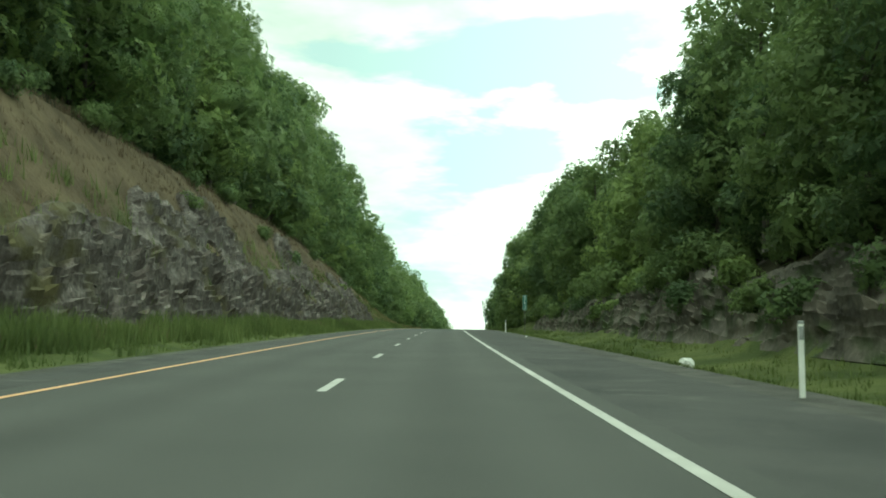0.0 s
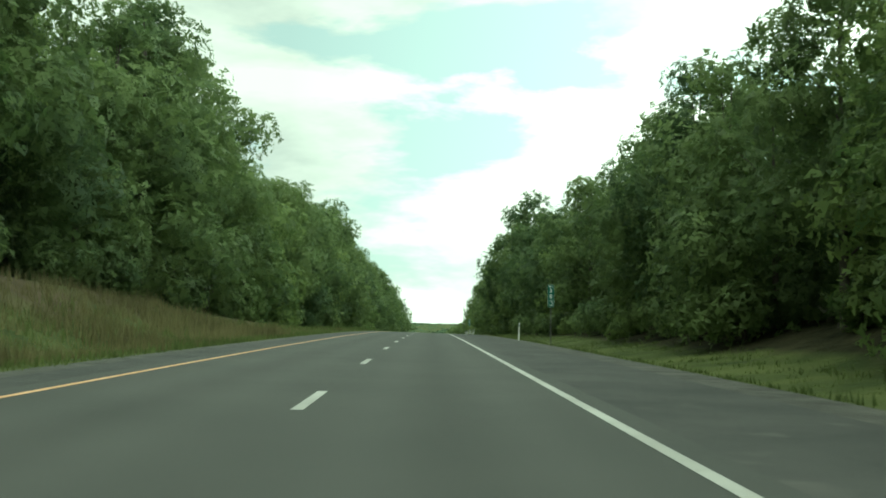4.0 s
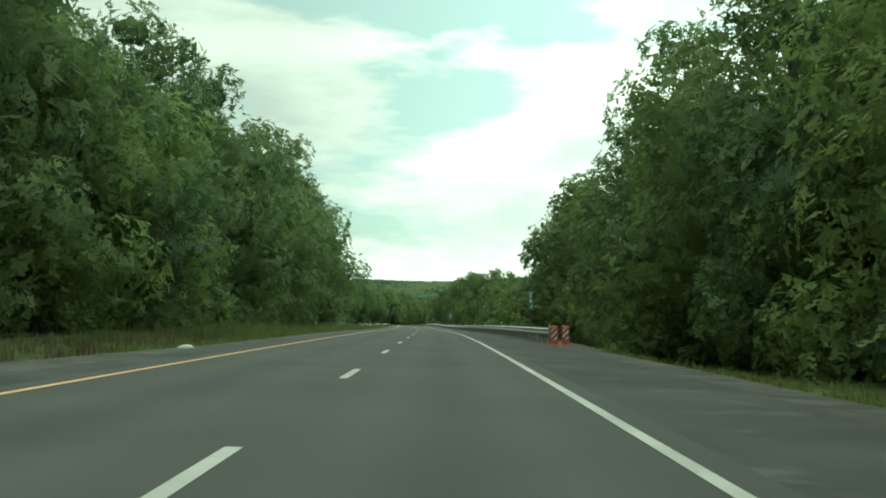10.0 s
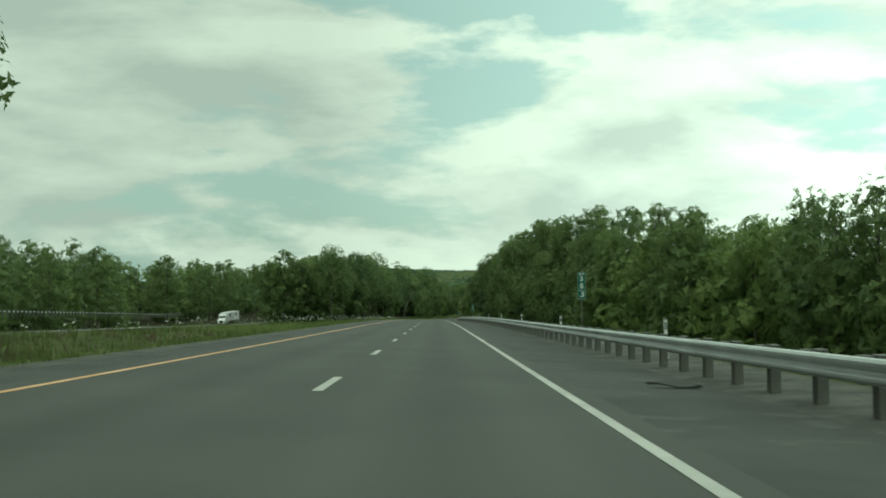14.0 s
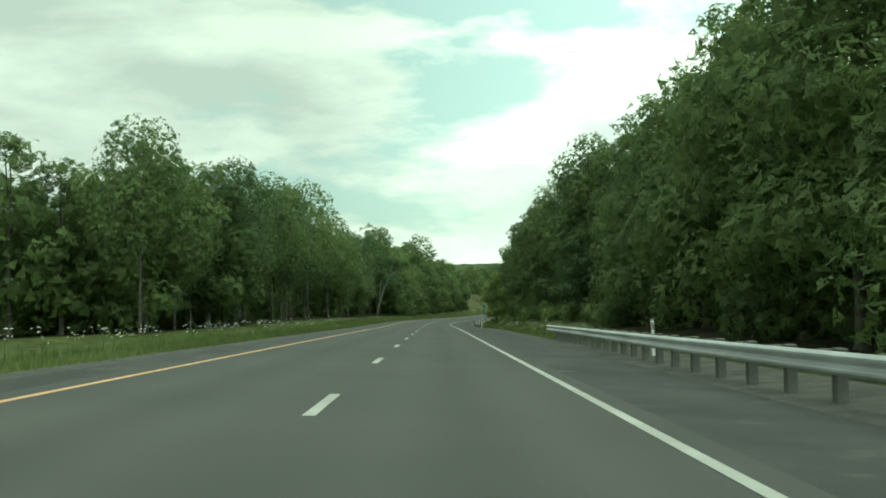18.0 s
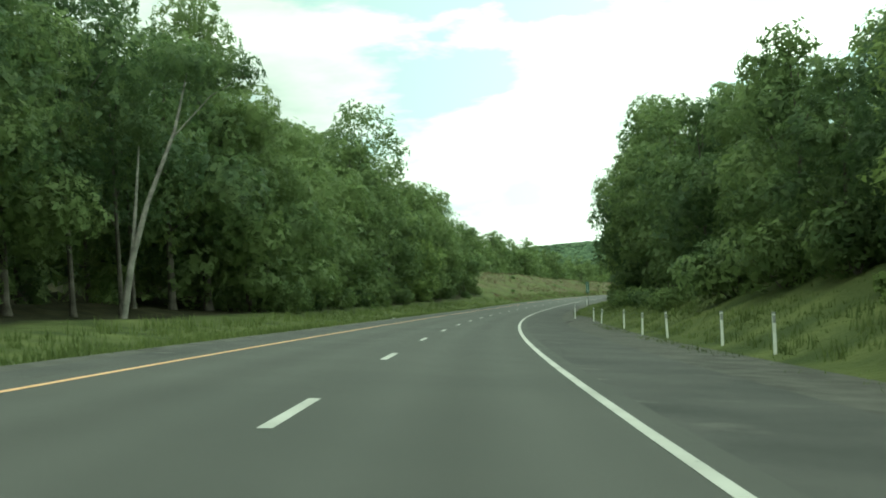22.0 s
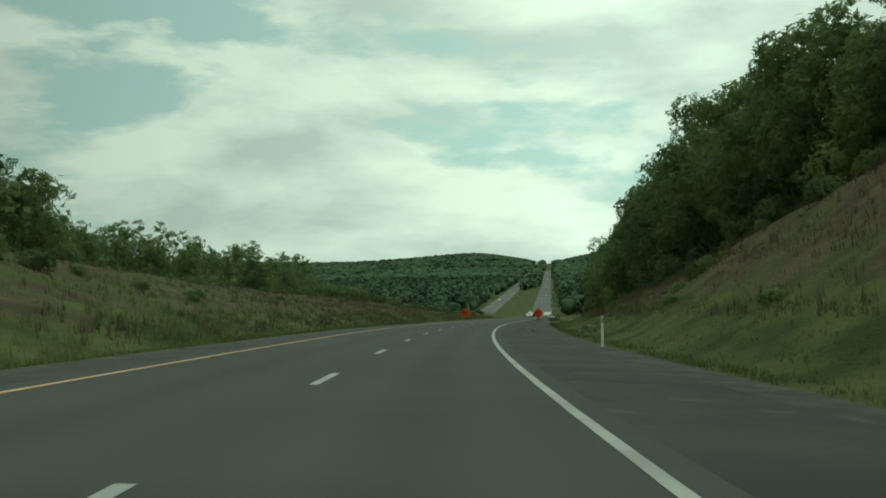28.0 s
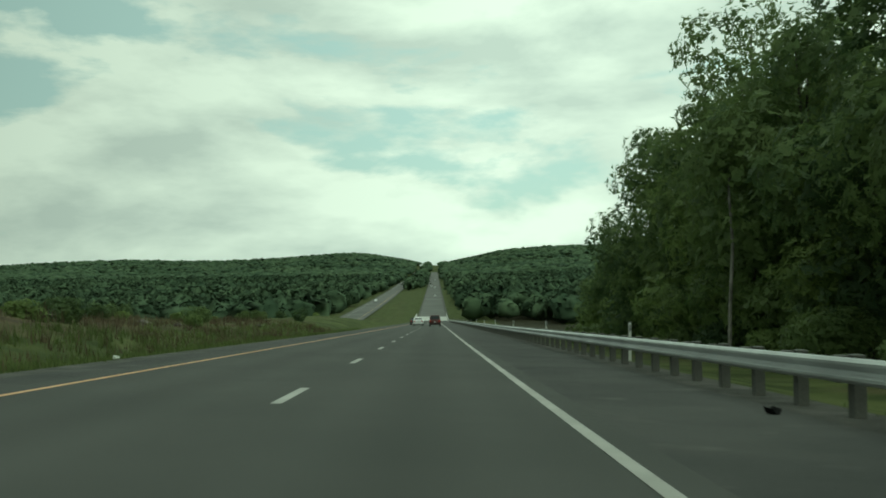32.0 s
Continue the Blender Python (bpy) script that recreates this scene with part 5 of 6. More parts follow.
place(short_post, stand(426, 7.7, -0.45))
fallen = delineator(WHITE, "white post lying bent on the gravel")
place(fallen, stand(1078.6, 7.6, 0.12, -25) @ pose(0, 0, 0, 70, 0, 0))


# ---- lettering ----
def lettering(text, height, mat, parent, at, label="", bold=0.035, space=1.0, wide=1.0):
    """Words cut out of thin sheet, centred at a place on the sign's front, which faces -y."""
    curve = bpy.data.curves.new("lettering", "FONT")
    curve.body, curve.size, curve.align_x, curve.align_y, curve.extrude = text, height * 1.4, "CENTER", "CENTER", 0.002
    curve.resolution_u, curve.offset, curve.space_character = 3, height * bold, space
    temp = new("temp", curve)
    bpy.context.view_layer.update()
    me = bpy.data.meshes.new_from_object(temp)
    bpy.data.objects.remove(temp)
    me.materials.clear()
    me.materials.append(mat)
    ob = new("lettering", me)
    ob.parent = parent
    me.transform(Matrix.Diagonal((wide, 1.0, 1.0, 1.0)))
    ob.matrix_basis = Matrix.Translation(at) @ pose(0, 0, 0, 90)
    return tagged(ob, label)


def rounded_plate(bm, w, h, t, r=0.04, at=(0, 0, 0)):
    """An upright plate in the xz plane with rounded corners."""
    ring = []
    for cx, cz, a0 in ((w / 2 - r, h / 2 - r, 0), (-w / 2 + r, h / 2 - r, 90), (-w / 2 + r, -h / 2 + r, 180), (w / 2 - r, -h / 2 + r, 270)):
        for k in range(4):
            a = radians(a0 + 30 * k)
            ring.append((cx + r * math.cos(a), cz + r * math.sin(a)))
    front = [bm.verts.new((x + at[0], at[1] - t / 2, z + at[2])) for x, z in ring]
    back = [bm.verts.new((x + at[0], at[1] + t / 2, z + at[2])) for x, z in ring]
    bm.faces.new(front)
    bm.faces.new(back[::-1])
    for k in range(len(ring)):
        bm.faces.new((front[k], back[k], back[(k + 1) % len(ring)], front[(k + 1) % len(ring)]))
    bmesh.ops.recalc_face_normals(bm, faces=bm.faces[:])
    return bm


def mile_marker(tens, tenth):
    sign = thing("mile_marker", "narrow green mile marker with white digits on a steel post", "road sign", "mile markers")
    bm = bmesh.new()
    box(bm, (0.055, 0.03, 3.9), (0, 0.03, 1.85), 0.006)
    box(bm, (0.03, 0.05, 3.9), (0, 0.055, 1.85), 0.006)
    part("post", bm, POSTSTEEL, sign, "grey steel channel post")
    mid = 3.15
    part("border", rounded_plate(bmesh.new(), 0.385, 1.37, 0.006, 0.04, (0, 0, mid)), SIGN_WHITE, sign, "white edge of the panel")
    part("panel", rounded_plate(bmesh.new(), 0.362, 1.345, 0.006, 0.034, (0, -0.006, mid)), GREEN_SIGN, sign, "green reflective panel")
    lettering("MILE", 0.088, SIGN_WHITE, sign, (0, -0.013, mid + 0.58))
    lettering(tens[0], 0.25, SIGN_WHITE, sign, (0, -0.013, mid + 0.33))
    lettering(tens[1], 0.25, SIGN_WHITE, sign, (0, -0.013, mid - 0.03))
    part("rule", box(bmesh.new(), (0.362, 0.003, 0.02), (0, -0.0115, mid - 0.25)), SIGN_WHITE, sign)
    lettering("." + tenth, 0.25, SIGN_WHITE, sign, (0.015, -0.013, mid - 0.46))
    return sign


for k, tenth in enumerate("123456789"):
    place(mile_marker("38", tenth), stand(92 + 160.93 * k + {1: 6, 2: -8, 4: 10, 6: -2}.get(k, 0), 9.0 if k != 7 else 9.25, -0.05))


def route_marker():
    sign = thing("mile_marker", "tall green mile sign with route shield, direction and white numbers", "road sign", "mile markers")
    bm = bmesh.new()
    box(bm, (0.055, 0.03, 3.8), (0, 0.03, 1.8), 0.006)
    box(bm, (0.03, 0.05, 3.8), (0, 0.055, 1.8), 0.006)
    part("post", bm, POSTSTEEL, sign, "grey steel channel post")
    mid = 2.95
    part("border", rounded_plate(bmesh.new(), 0.46, 1.5, 0.006, 0.04, (0, 0, mid)), SIGN_WHITE, sign, "white edge of the panel")
    part("panel", rounded_plate(bmesh.new(), 0.435, 1.475, 0.006, 0.034, (0, -0.006, mid)), GREEN_SIGN, sign, "green reflective panel")
    lettering("EAST", 0.14, SIGN_WHITE, sign, (0, -0.013, mid + 0.61))
    shield = [(-0.13, 0.13), (0, 0.1), (0.13, 0.13), (0.15, 0.0), (0.1, -0.11), (0, -0.17), (-0.1, -0.11), (-0.15, 0.0)]
    for name, grow, y, mat in (("shield_rim", 1.0, -0.011, SIGN_WHITE), ("shield", 0.88, -0.013, BLUE_SIGN)):
        bm = bmesh.new()
        ring = [bm.verts.new((x * grow, y, mid + 0.27 + z * grow)) for x, z in shield]
        f = bm.faces.new(ring)
        bmesh.ops.solidify(bm, geom=[f], thickness=0.002)
        part(name, bm, mat, sign, "blue route shield" if name == "shield" else "white rim of the shield")
    lettering("84", 0.16, SIGN_WHITE, sign, (0, -0.017, mid + 0.25))
    lettering("MILE", 0.13, SIGN_WHITE, sign, (0, -0.013, mid - 0.08))
    lettering("39", 0.19, SIGN_WHITE, sign, (0, -0.013, mid - 0.3))
    part("rule", box(bmesh.new(), (0.435, 0.003, 0.02), (0, -0.0115, mid - 0.45)), SIGN_WHITE, sign)
    lettering(".0", 0.19, SIGN_WHITE, sign, (0.03, -0.013, mid - 0.6))
    tag = part("tag", rounded_plate(bmesh.new(), 0.24, 0.24, 0.006, 0.02, (0, 0, mid - 0.89)), SIGN_WHITE, sign, "small white tag below the panel")
    part("tag_bar", box(bmesh.new(), (0.15, 0.003, 0.07), (0, -0.005, mid - 0.89)), BLACK, tag)
    return sign


place(route_marker(), stand(1543.4, 8.05, -0.1))


# ---- road work signs ----
def work_sign(turn):
    sign = thing("road_work_sign", "orange diamond cloth sign on a low spring stand", "road sign", "road work signs")
    half, tall, mid = 0.88, 0.95, 1.18
    for name, r, y, mat, label in (("hem", half, 0.0, HEM, "pale frayed hem of the cloth"), ("border", half * 0.972, -0.008, BLACK, "black line round the cloth"), ("cloth", half * 0.945, -0.016, ORANGE, "fluorescent orange cloth")):
        bm = bmesh.new()
        v = [bm.verts.new((x, y, mid + z * tall)) for x, z in ((0, -r), (r, 0), (0, r), (-r, 0))]
        f = bm.faces.new(v)
        bmesh.ops.solidify(bm, geom=[f], thickness=0.006)
        bmesh.ops.recalc_face_normals(bm, faces=bm.faces[:])
        part(name, bm, mat, sign, label)
    for text, z in (("ROAD", 0.3), ("WORK", 0.01), ("AHEAD", -0.28)):
        lettering(text, 0.2, BLACK, sign, (0, -0.026, mid + z), "", 0.034, 1.15, 0.8)
    for z in (half * tall - 0.09, -half * tall + 0.09):
        bm = bmesh.new()
        rod(bm, (0, -0.032, mid + z), (0, -0.012, mid + z), 0.055, sides=12)
        part("corner_pocket", bm, RUST, sign, "dark red corner pocket")
    bm = rod(bmesh.new(), (0, 0.02, 0.3), (0, 0.02, mid + half * tall + 0.04), 0.014)
    rod(bm, (-half * 0.95, 0.02, mid), (half * 0.95, 0.02, mid), 0.011)
    part("spreader", bm, POSTSTEEL, sign, "thin cross ribs behind the cloth")
    for x in (-0.04, 0.04):
        coil = [(x, 0.02, 0.12 + 0.0125 * k + 0.0055 * (k // 2)) for k in range(15)]
        part("spring", raw_mesh("spring", *tube(coil, [0.03 + 0.008 * (k % 2) for k in range(15)], 10), BLACK), None, sign, "black coil spring")
    part("base_plate", box(bmesh.new(), (0.2, 0.16, 0.06), (0, 0.02, 0.09), 0.012), BLACK, sign)
    for x, y in ((-0.75, -0.35), (0.75, -0.35), (-0.75, 0.4), (0.75, 0.4)):
        part("leg", rod(bmesh.new(), (0, 0.02, 0.1), (x, y, 0.02), 0.016), BLACK, sign, "thin dark folding leg")
    return sign


place(work_sign(0), stand(1548.0, 5.6, 0.0, 3) @ pose(0, 0, 0, 0, 4.5, 0))
place(work_sign(0), stand(1548.0, -5.8, 0.0, -3) @ pose(0, 0, 0, 0, -1, 0))


# ---- guardrails ----
WAVE = [(-0.155, 0.0), (-0.14, 0.05), (-0.105, 0.08), (-0.07, 0.08), (-0.03, 0.02), (0.0, 0.0), (0.03, 0.02), (0.07, 0.08), (0.105, 0.08), (0.14, 0.05), (0.155, 0.0)]


def guardrail(s0, s1, offset, up, label):
    rail = tagged(new("guardrail"), label, "guardrail")
    step = 3.81
    bm = box(bmesh.new(), (0.16, 0.2, 1.2), (0, 0, 0.08), 0.01)
    post_me = mesh_of("post", bm, POSTSTEEL)
    block_me = mesh_of("block", box(bmesh.new(), (0.15, 0.17, 0.34), (0, 0, 0), 0.015), POSTSTEEL)
    s = s0
    while s < s1:
        ends = [s, s + step / 2, s + step + 0.12]
        v, f = [], []
        for k, a in enumerate(ends):
            lap = 0.006 if k == 2 else 0.0
            for z, x in WAVE:
                v.append(road_point(a, offset(a) - x - lap, 0.0) + np.array([0, 0, (up + z) * K]))
            for z, x in WAVE[::-1]:
                v.append(road_point(a, offset(a) - x + 0.012 - lap, 0.0) + np.array([0, 0, (up + z) * K]))
        n = len(WAVE) * 2
        for k in range(2):
            for q in range(n):
                f.append((k * n + q, k * n + (q + 1) % n, (k + 1) * n + (q + 1) % n, (k + 1) * n + q))
        f += [tuple(range(n))[::-1], tuple(range(2 * n, 3 * n))]
        panel = part("rail_panel", raw_mesh("rail_panel", v, f, STEEL), None, rail)
        for a in (s, s + step / 2):
            th = math.degrees(float(np.interp(a, S, TURN)))
            for name, me, lat, high in (("post", post_me, 0.33, up - 0.5), ("block", block_me, 0.13, up)):
                ob = new(name, me)
                ob.matrix_world = Matrix.Translation(Vector(road_point(a, offset(a) + lat, high))) @ pose(0, 0, 0, 0, 0, -th) @ Matrix.Diagonal((K, K, K, 1))
                ob.parent = rail
        s += step
    return rail


rail_one = guardrail(544.6, 945, lambda a: np.interp(a, [544, 552, 562, 915, 949], [6.95, 6.65, 6.55, 6.55, 7.6]), 0.63, "galvanised steel W-beam guardrail on weathered posts")
rail_two = guardrail(1535.4, 1975, lambda a: np.interp(a, [1534, 1540, 1560, 1600], [8.5, 8.0, 7.1, 6.95]), 0.61, "galvanised steel W-beam guardrail beginning at a striped marker")


rail_far = guardrail(700, 1000, lambda a: other_lat(a) - 8.4, float(np.mean(other_z(850) - np.interp(850, S, RZ))) + 0.75, "pale steel guardrail beyond the opposite carriageway")


def striped(parent, w, h, at, first, second, bands, label):
    """A flat panel with stripes that rise at 45 degrees."""
    panel = part("panel", box(bmesh.new(), (w, 0.02, h), at, 0.006), first, parent, label)
    pitch = (w + h) / bands
    for k in range(bands):
        lo = -(w + h) / 2 + (k + 0.25) * pitch
        poly = [(-w / 2, -h / 2), (w / 2, -h / 2), (w / 2, h / 2), (-w / 2, h / 2)]
        for sign, c in ((1, lo), (-1, lo + pitch * 0.5)):
            cut = []
            for (ax, az), (bx, bz) in zip(poly, poly[1:] + poly[:1]):
                da, db = sign * (az - ax - c), sign * (bz - bx - c)
                if da >= 0:
                    cut.append((ax, az))
                if da * db < 0:
                    u = da / (da - db)
                    cut.append((ax + (bx - ax) * u, az + (bz - az) * u))
            poly = cut
        if len(poly) < 3:
            continue
        bm = bmesh.new()
        f = bm.faces.new([bm.verts.new((at[0] + x * 0.97, at[1] - 0.012, at[2] + z * 0.97)) for x, z in poly])
        bmesh.ops.solidify(bm, geom=[f], thickness=0.002)
        bmesh.ops.recalc_face_normals(bm, faces=bm.faces[:])
        part("stripe", bm, second, panel)
    return panel


cushion = thing("crash_cushion", "faded red barrier end with red and white striped panels", "crash cushion")
part("base", box(bmesh.new(), (1.0, 0.5, 0.07), (0, 0.1, 0.035), 0.02), RED_SIGN, cushion, "thin faded red base")
for x in (-0.29, 0.29):
    part("upright", box(bmesh.new(), (0.4, 0.14, 0.95), (x, 0.08, 0.53), 0.04), RED_SIGN, cushion, "faded red plastic upright")
    striped(cushion, 0.3, 0.62, (x, -0.005, 0.6), BROWN_SIGN, SIGN_WHITE, 3, "brown and white striped panel")
striped(cushion, 0.2, 0.5, (0, -0.005, 0.62), BLACK, BROWN_SIGN, 3, "dark and brown striped plate")
place(cushion, stand(542.8, 7.2, 0.0, grow=0.9))
marker = thing("rail_end_marker", "square black and yellow striped marker at the guardrail's end", "road marker")
striped(marker, 0.6, 0.6, (0, -0.05, 0.68), BLACK, PALE_YELLOW, 4, "black and yellow striped plate")
part("post", box(bmesh.new(), (0.16, 0.16, 1.0), (0, 0.06, 0.4), 0.012), POSTSTEEL, marker, "short weathered post")
head = box(bmesh.new(), (0.12, 0.75, 0.5), (-0.22, 0.42, 0.62), 0.03, pose(0, 0, 0, 0, 0, -24))
part("impact_head", head, POSTSTEEL, marker, "grey steel impact head of the rail")
place(marker, stand(1534.2, 8.75, 0.0))


# ---- litter and scraps ----
def tyre_scrap(s, lat, length, turn, seed):
    rng = random.Random(seed)
    bm = bmesh.new()
    n, rows = 9, []
    for k in range(n):
        u = k / (n - 1)
        w = 0.11 * (1 - 0.6 * abs(u - 0.5)) * rng.uniform(0.7, 1.2)
        x, z = (u - 0.5) * length, 0.03 + 0.05 * math.sin(u * 5 + seed)
        rows.append([bm.verts.new((x, -w, z)), bm.verts.new((x, w, z + 0.02))])
    for a, b in zip(rows, rows[1:]):
        bm.faces.new((a[0], b[0], b[1], a[1]))
    bmesh.ops.solidify(bm, geom=bm.faces[:], thickness=0.03)
    ob = tagged(new("tyre_scrap", mesh_of("tyre_scrap", bm, RUBBER)), "black strip of shed tyre tread on the shoulder", "tyre scrap", "tyre scraps")
    ob.scale = (K, K, K)
    return place(ob, Matrix.Translation(Vector(road_point(s, lat, 0.02))) @ pose(0, 0, 0, 0, 0, turn))


for s, lat, length, turn in ((1161.5, 7.0, 0.7, 10), (558.9, 6.1, 0.45, -8), (595.4, 5.4, 0.9, 30), (711.5, 5.6, 0.95, 5), (1457, 5.4, 0.35, 0), (1452.5, 6.0, 0.4, 8), (1513.8, 6.6, 0.6, -4), (1384.1, 6.6, 0.35, 20), (1598.5, 6.3, 0.16, 0)):
    tyre_scrap(s, lat, length, turn, int(s))


def dead_stalk(s, lat, height, seed):
    """A dried dock plant: a ribbed stem with short side spikes packed with seed."""
    rng = random.Random(seed)
    plant_ob = thing("dead_stalk", "dried dark brown dock stalk standing in the grass", "weed", "dead stalks")
    lean_x, lean_y = rng.uniform(-0.08, 0.08), rng.uniform(-0.08, 0.08)
    part("stem", raw_mesh("stem", *tube([(0, 0, 0), (lean_x * 0.4, lean_y * 0.4, height * 0.5), (lean_x, lean_y, height)], [0.014, 0.011, 0.005], 5), BARK), None, plant_ob)
    for k in range(9):
        u = 0.42 + 0.058 * k
        a, r = k * 2.4, 0.13 * (1.15 - u)
        x, y, z = lean_x * u, lean_y * u, height * u
        beads = [(x + math.cos(a) * r * q, y + math.sin(a) * r * q, z + 0.16 * height * q) for q in (0, 0.25, 0.5, 0.75, 1)]
        part("seed_spike", raw_mesh("seed_spike", *tube(beads, [0.012, 0.035, 0.026, 0.032, 0.006], 6), BARK), None, plant_ob)
    plant_ob.matrix_basis = stand(s, lat, -0.03, rng.uniform(0, 360)) @ Matrix.Diagonal((K, K, K, 1))


for k, (s, lat, height) in enumerate(((1511, 11.0, 1.05), (1521, 12.5, 1.0), (1523, 12.0, 0.9), (1530, 11.0, 0.85), (1514, 13.6, 0.8))):
    dead_stalk(s, lat, height, 40 + k)


def scrap(name, s, lat, size, mat, label, turn=0.0, seed=1, up=0.02):
    rng = random.Random(seed)
    bm = bmesh.new()
    bmesh.ops.create_icosphere(bm, subdivisions=2, radius=0.5)
    for v in bm.verts:
        v.co *= rng.uniform(0.7, 1.15)
        v.co.z = max(v.co.z, -0.3)
    for v in bm.verts:
        v.co = Vector((v.co.x * size[0], v.co.y * size[1], (v.co.z + 0.3) * size[2]))
    ob = tagged(new(name, mesh_of(name, bm, mat)), label, "litter")
    return place(ob, stand(s, lat, up, turn))


scrap("plastic_bag", 28.2, 8.7, (0.5, 0.4, 0.4), WHITE, "crumpled pale plastic bag in the grass", 0, 2)
scrap("litter", 64.7, 7.1, (0.15, 0.13, 0.08), WHITE, "small white piece of litter at the gravel's edge", 0, 3)
scrap("litter", 1166, -6.2, (0.45, 0.15, 0.06), WHITE, "flat white piece of litter beside the yellow line", 0, 4)
scrap("litter", 1612.7, -6.4, (0.2, 0.2, 0.12), WHITE, "small white piece of litter on the verge", 0, 5)
scrap("broken_stone", 525.6, -5.6, (0.5, 0.3, 0.15), CONCRETE, "pale broken stone beside the shoulder", 0, 6)
scrap("boulder", 1458.5, 10.2, (1.5, 0.9, 0.28), ROCK, "low flat boulder in the grass of the verge", 0, 7, -0.1)
scrap("boulder", 1461.2, 11.7, (0.9, 0.8, 0.35), ROCK, "pale boulder in the grass of the verge", 40, 8, -0.12)
for k, (s, lat, w) in enumerate(((1640, -18.5, 1.3), (1636, -16.5, 0.8), (1652, -17, 1.2), (1655, -15.5, 0.7), (1672, -13, 0.9))):
    scrap("boulder", s, lat, (w, w * 0.7, w * 0.5), ROCK, "weathered boulder in the weeds of the median", 20 * k, 10 + k, -0.12)
strip_ob = thing("fallen_rail", "white plastic strip lying on the gravel edge", "litter")
part("strip", box(bmesh.new(), (1.5, 0.12, 0.05), (0, 0, 0.03), 0.012), WHITE, strip_ob)
place(strip_ob, stand(1508.8, 8.2, 0.03, 12))


# ---- vehicles ----
def wheel(parent, x, y, r=0.34, w=0.22):
    bm = rod(bmesh.new(), (x - w / 2, y, r), (x + w / 2, y, r), r, sides=18)
    tyre = part("wheel", bm, RUBBER, parent, "black tyre")
    part("rim", rod(bmesh.new(), (x - w / 2 - 0.01, y, r), (x + w / 2 + 0.01, y, r), r * 0.62, sides=14), STEEL, tyre, "silver rim")


def car(paint, label, tall=1.45, length=4.6, suv=False):
    """A car seen mostly from behind; it heads along +y."""
    ob = thing("car", label, "car", "cars on the road")
    bm = bmesh.new()
    w = 0.9
    low, belt, top = 0.28, 0.92 if not suv else 1.02, tall
    side = [(-length / 2, low), (-length / 2 - 0.03, belt - 0.12), (-length / 2 + 0.12, belt), (length / 2 - 1.25, belt), (length / 2 - 0.2, belt - 0.18), (length / 2, low + 0.25), (length / 2 - 0.05, low)]
    a = [bm.verts.new((-w, y, z)) for y, z in side]
    b = [bm.verts.new((w, y, z)) for y, z in side]
    bm.faces.new(a)
    bm.faces.new(b[::-1])
    for k in range(len(side)):
        bm.faces.new((a[k], b[k], b[(k + 1) % len(side)], a[(k + 1) % len(side)]))
    bmesh.ops.recalc_face_normals(bm, faces=bm.faces[:])
    bmesh.ops.bevel(bm, geom=bm.edges[:], offset=0.06, segments=2, affect="EDGES")
    part("body", bm, paint, ob, smooth=False)
    back = 0.18 if suv else 0.85
    rear, front_y = -length / 2 + 0.12, length / 2 - 1.35
    bm = bmesh.new()
    lower = [(-w + 0.04, rear), (w - 0.04, rear), (w - 0.04, front_y), (-w + 0.04, front_y)]
    upper = [(-w + 0.2, rear + back), (w - 0.2, rear + back), (w - 0.2, front_y - 0.75), (-w + 0.2, front_y - 0.75)]
    lo = [bm.verts.new((x, y, belt - 0.02)) for x, y in lower]
    up = [bm.verts.new((x, y, top)) for x, y in upper]
    bm.faces.new(up)
    for k in range(4):
        bm.faces.new((lo[k], lo[(k + 1) % 4], up[(k + 1) % 4], up[k]))
    bmesh.ops.recalc_face_normals(bm, faces=bm.faces[:])
    bmesh.ops.bevel(bm, geom=bm.edges[:], offset=0.05, segments=2, affect="EDGES")
    part("cabin", bm, paint, ob)
    bm = bmesh.new()
    tilt = math.atan2(back, top - belt)
    box(bm, (1.25, 0.02, (top - belt) * 0.72), (0, rear + back * 0.5 - 0.03, (top + belt) / 2), 0.005, pose(0, 0, 0, -math.degrees(tilt)))
    part("rear_window", bm, GLASS, ob, "dark rear window")
    for x in (-1, 1):
        part("side_window", box(bmesh.new(), (0.02, length * 0.4, (top - belt) * 0.6), (x * (w - 0.1), -0.1, (top + belt) / 2), 0.005, pose(0, 0, 0, 0, -x * 16)), GLASS, ob, "dark side window")
        part("tail_lamp", box(bmesh.new(), (0.24, 0.05, 0.2), (x * 0.68, -length / 2 - 0.03, belt - 0.16), 0.015), LAMP_RED, ob, "red tail lamp")
        for y in (-length * 0.3, length * 0.31):
            wheel(ob, x * 0.78, y)
    part("bumper", box(bmesh.new(), (1.7, 0.12, 0.2), (0, -length / 2 - 0.03, 0.42), 0.03), BLACK if suv else paint, ob)
    part("plate", box(bmesh.new(), (0.32, 0.015, 0.16), (0, -length / 2 - 0.07, 0.7), 0.004), SIGN_WHITE, ob, "pale blank plate")
    return ob


def on_road(s, lat, turn=0.0):
    th = math.degrees(float(np.interp(s, S, TURN)))
    tilt = math.degrees(math.atan(float(np.interp(s, S, grade))))
    return Matrix.Translation(Vector(road_point(s, lat, 0.02))) @ pose(0, 0, 0, 0, 0, turn - th) @ pose(0, 0, 0, tilt if turn == 0 else -tilt)


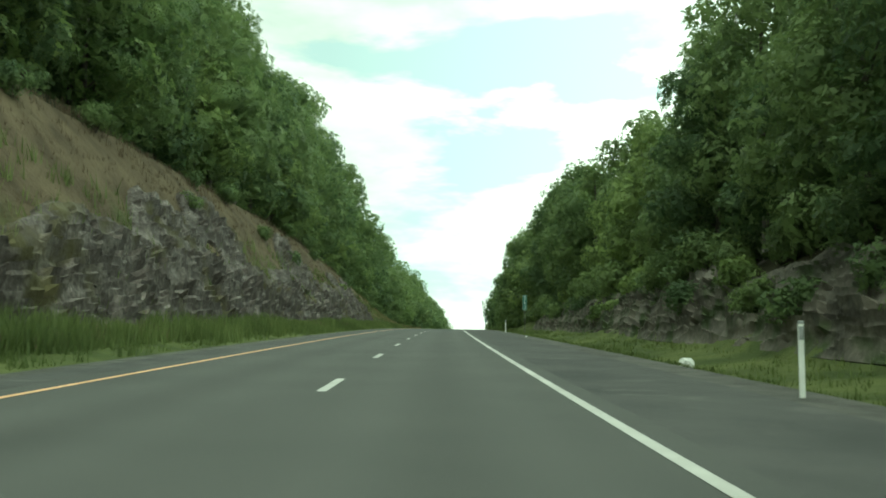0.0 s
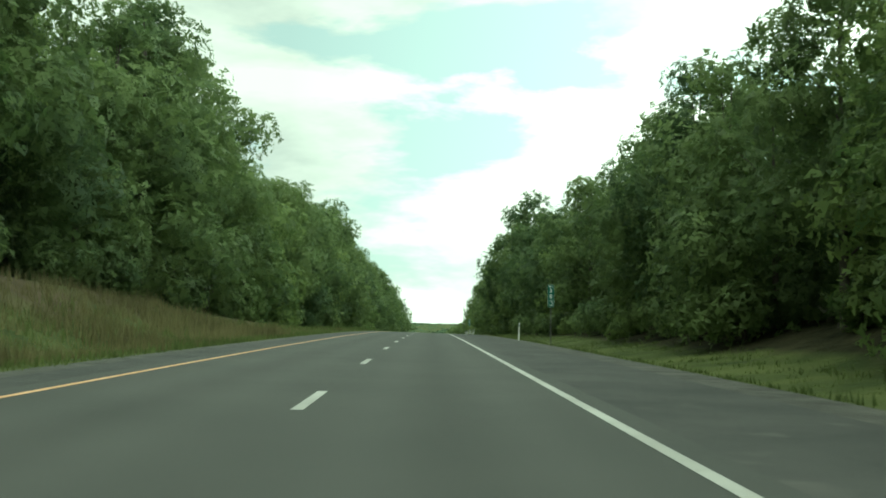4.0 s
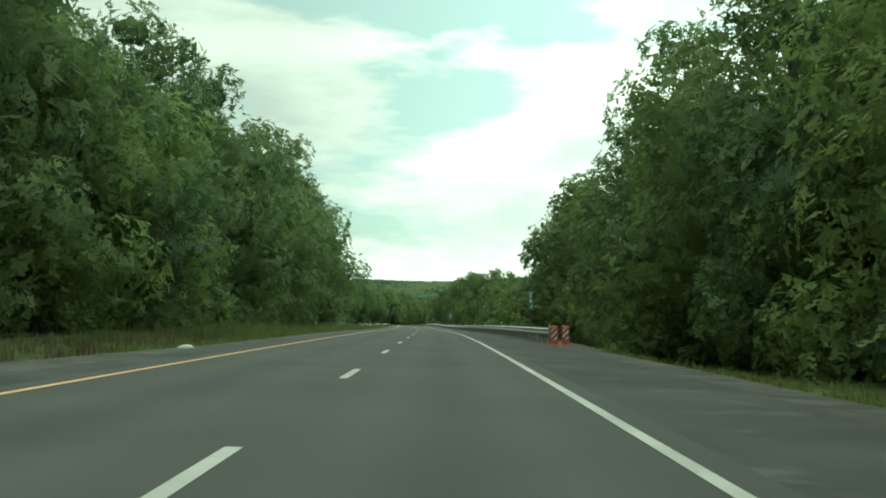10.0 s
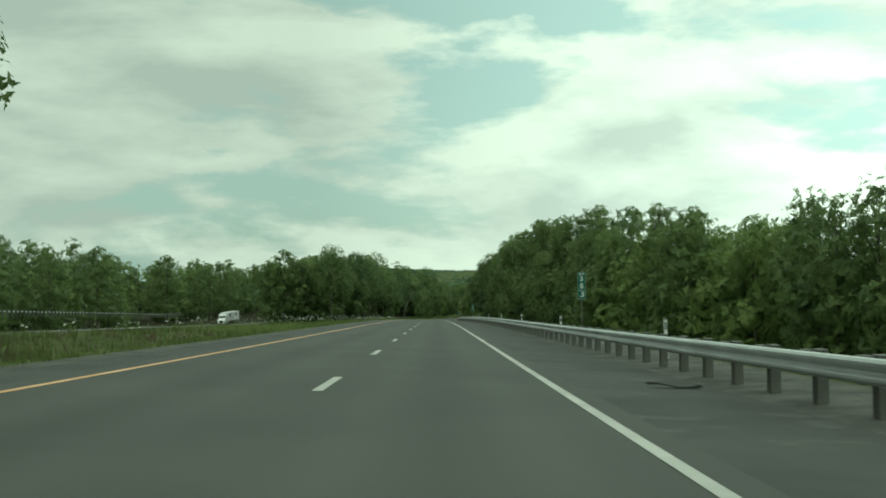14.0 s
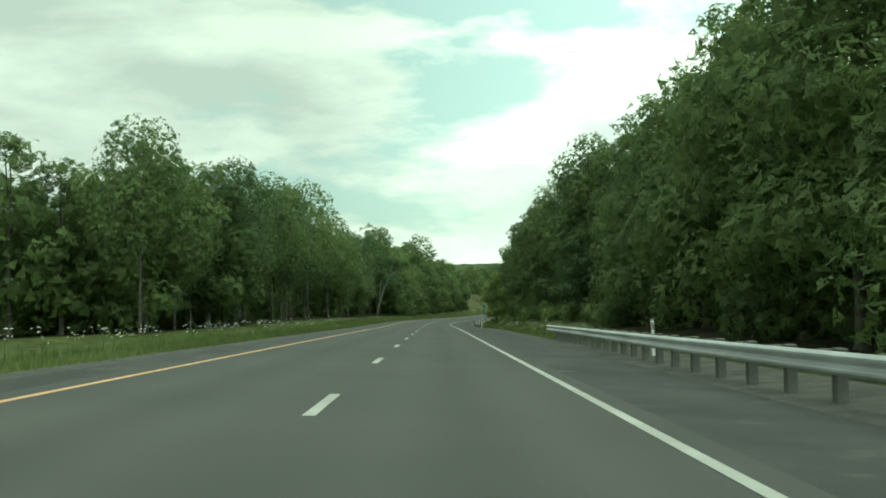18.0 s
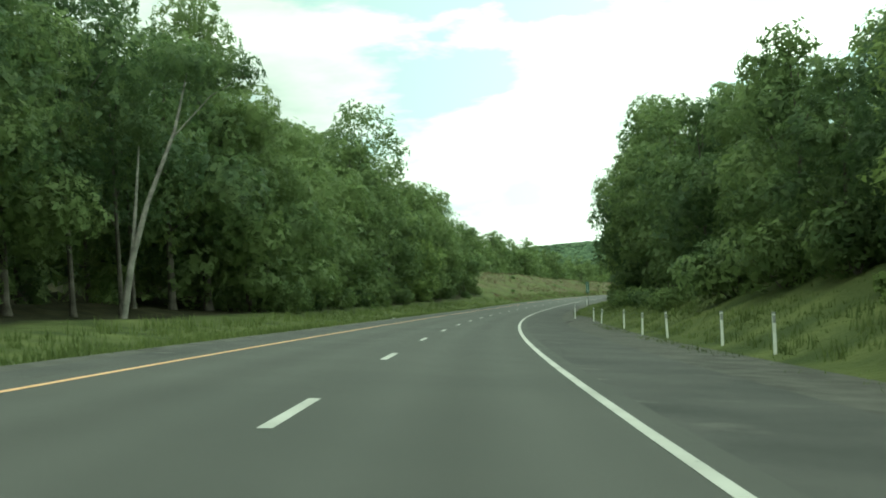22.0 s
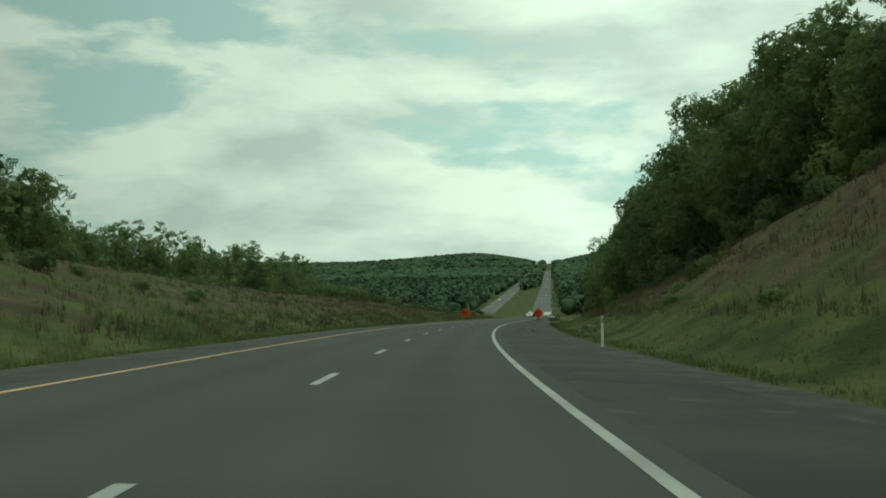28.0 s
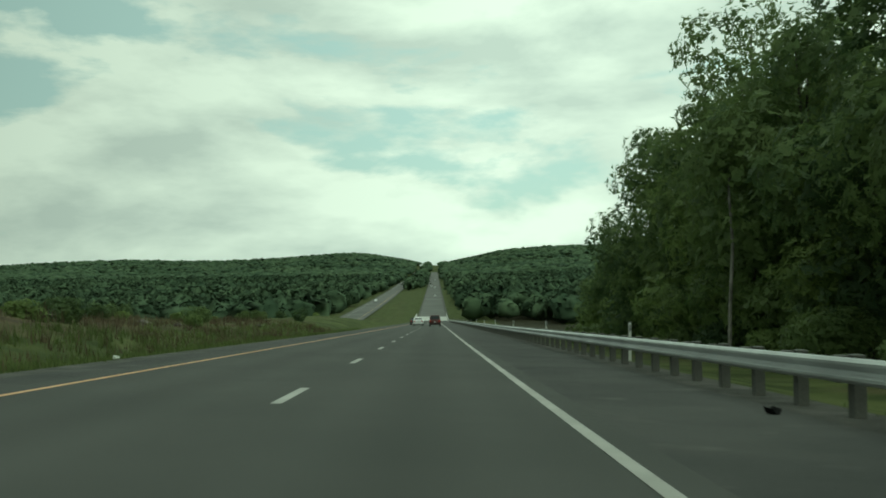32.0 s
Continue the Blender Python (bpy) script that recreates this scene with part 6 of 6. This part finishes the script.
suv = place(car(CAR_RED, "dark red sport utility car driving far ahead", 1.75, 4.7, True), on_road(1745, 2.0))
sedan = place(car(CAR_WHITE, "white sedan driving far ahead on the road", 1.45, 4.6), on_road(1768, -1.0))
dark = place(car(CAR_DARK, "dark grey sedan driving far ahead on the road", 1.45, 4.6), on_road(1790, -2.1))
for s, lat in ((2330, 1.7), (2560, 1.8), (2620, -1.8), (2900, 1.7)):
    copy_thing(sedan if int(s) % 3 else dark, on_road(s, lat))


def other_spot(s, off):
    c = float(other_lat(s)) + off
    p = spot(s, c)
    p[2] = float(other_z(s) + 0.14) * K
    th = math.degrees(float(np.interp(s, S, TURN)))
    return Matrix.Translation(p) @ pose(0, 0, 0, 0, 0, 180 - th)


for s, off in ((2240, -1.8), (2700, 1.8), (2760, -1.8)):
    copy_thing(sedan, other_spot(s, off))


def road_train():
    """A white tractor with two short box trailers; it heads along +y."""
    ob = thing("truck", "white tractor truck pulling two short white box trailers", "truck")
    bm = bmesh.new()
    side = [(0.0, 0.55), (0.0, 3.55), (1.4, 3.75), (2.2, 3.0), (2.45, 2.25), (4.2, 1.9), (4.45, 1.5), (4.45, 0.55)]
    a = [bm.verts.new((-1.2, y, z)) for y, z in side]
    b = [bm.verts.new((1.2, y, z)) for y, z in side]
    bm.faces.new(a)
    bm.faces.new(b[::-1])
    for k in range(len(side)):
        bm.faces.new((a[k], b[k], b[(k + 1) % len(side)], a[(k + 1) % len(side)]))
    bmesh.ops.recalc_face_normals(bm, faces=bm.faces[:])
    bmesh.ops.bevel(bm, geom=bm.edges[:], offset=0.1, segments=2, affect="EDGES")
    part("cab", bm, CAR_WHITE, ob, "white aerodynamic cab")
    part("windscreen", box(bmesh.new(), (2.1, 0.03, 0.72), (0, 2.36, 2.62), 0.01, pose(0, 0, 0, 18)), GLASS, ob, "dark windscreen")
    part("grille", box(bmesh.new(), (1.2, 0.05, 0.8), (0, 4.47, 1.15), 0.02), BLACK, ob, "dark grille")
    for x in (-1, 1):
        part("headlight", box(bmesh.new(), (0.35, 0.08, 0.25), (x * 0.9, 4.43, 1.05), 0.03), SIGN_WHITE, ob)
        part("cab_window", box(bmesh.new(), (0.03, 0.9, 0.6), (x * 1.2, 1.75, 2.55), 0.01), GLASS, ob, "dark side window")
        wheel(ob, x * 1.05, 3.4, 0.5, 0.3)
        wheel(ob, x * 1.05, 0.2, 0.5, 0.5)
    for y0, y1 in ((-9.2, -0.6), (-18.8, -10.3)):
        box_part = part("trailer", box(bmesh.new(), (2.5, y1 - y0, 2.85), (0, (y0 + y1) / 2, 2.55), 0.03), CAR_WHITE, ob, "white box trailer")
        for x in (-1, 1):
            part("emblem", box(bmesh.new(), (0.02, 1.4, 0.9), (x * 1.26, y1 - 3.4, 3.1)), PURPLE, box_part, "dark purple block emblem")
            part("emblem", box(bmesh.new(), (0.02, 0.9, 0.6), (x * 1.26, y1 - 2.1, 2.95)), GREEN_SIGN, box_part, "green block emblem")
            part("skirt", box(bmesh.new(), (0.04, 3.0, 0.5), (x * 1.15, (y0 + y1) / 2 - 0.2, 0.85)), BLACK, ob, "dark underside skirt")
            wheel(ob, x * 1.0, y0 + 1.2, 0.5, 0.5)
    return ob


place(road_train(), other_spot(1031, -1.9))
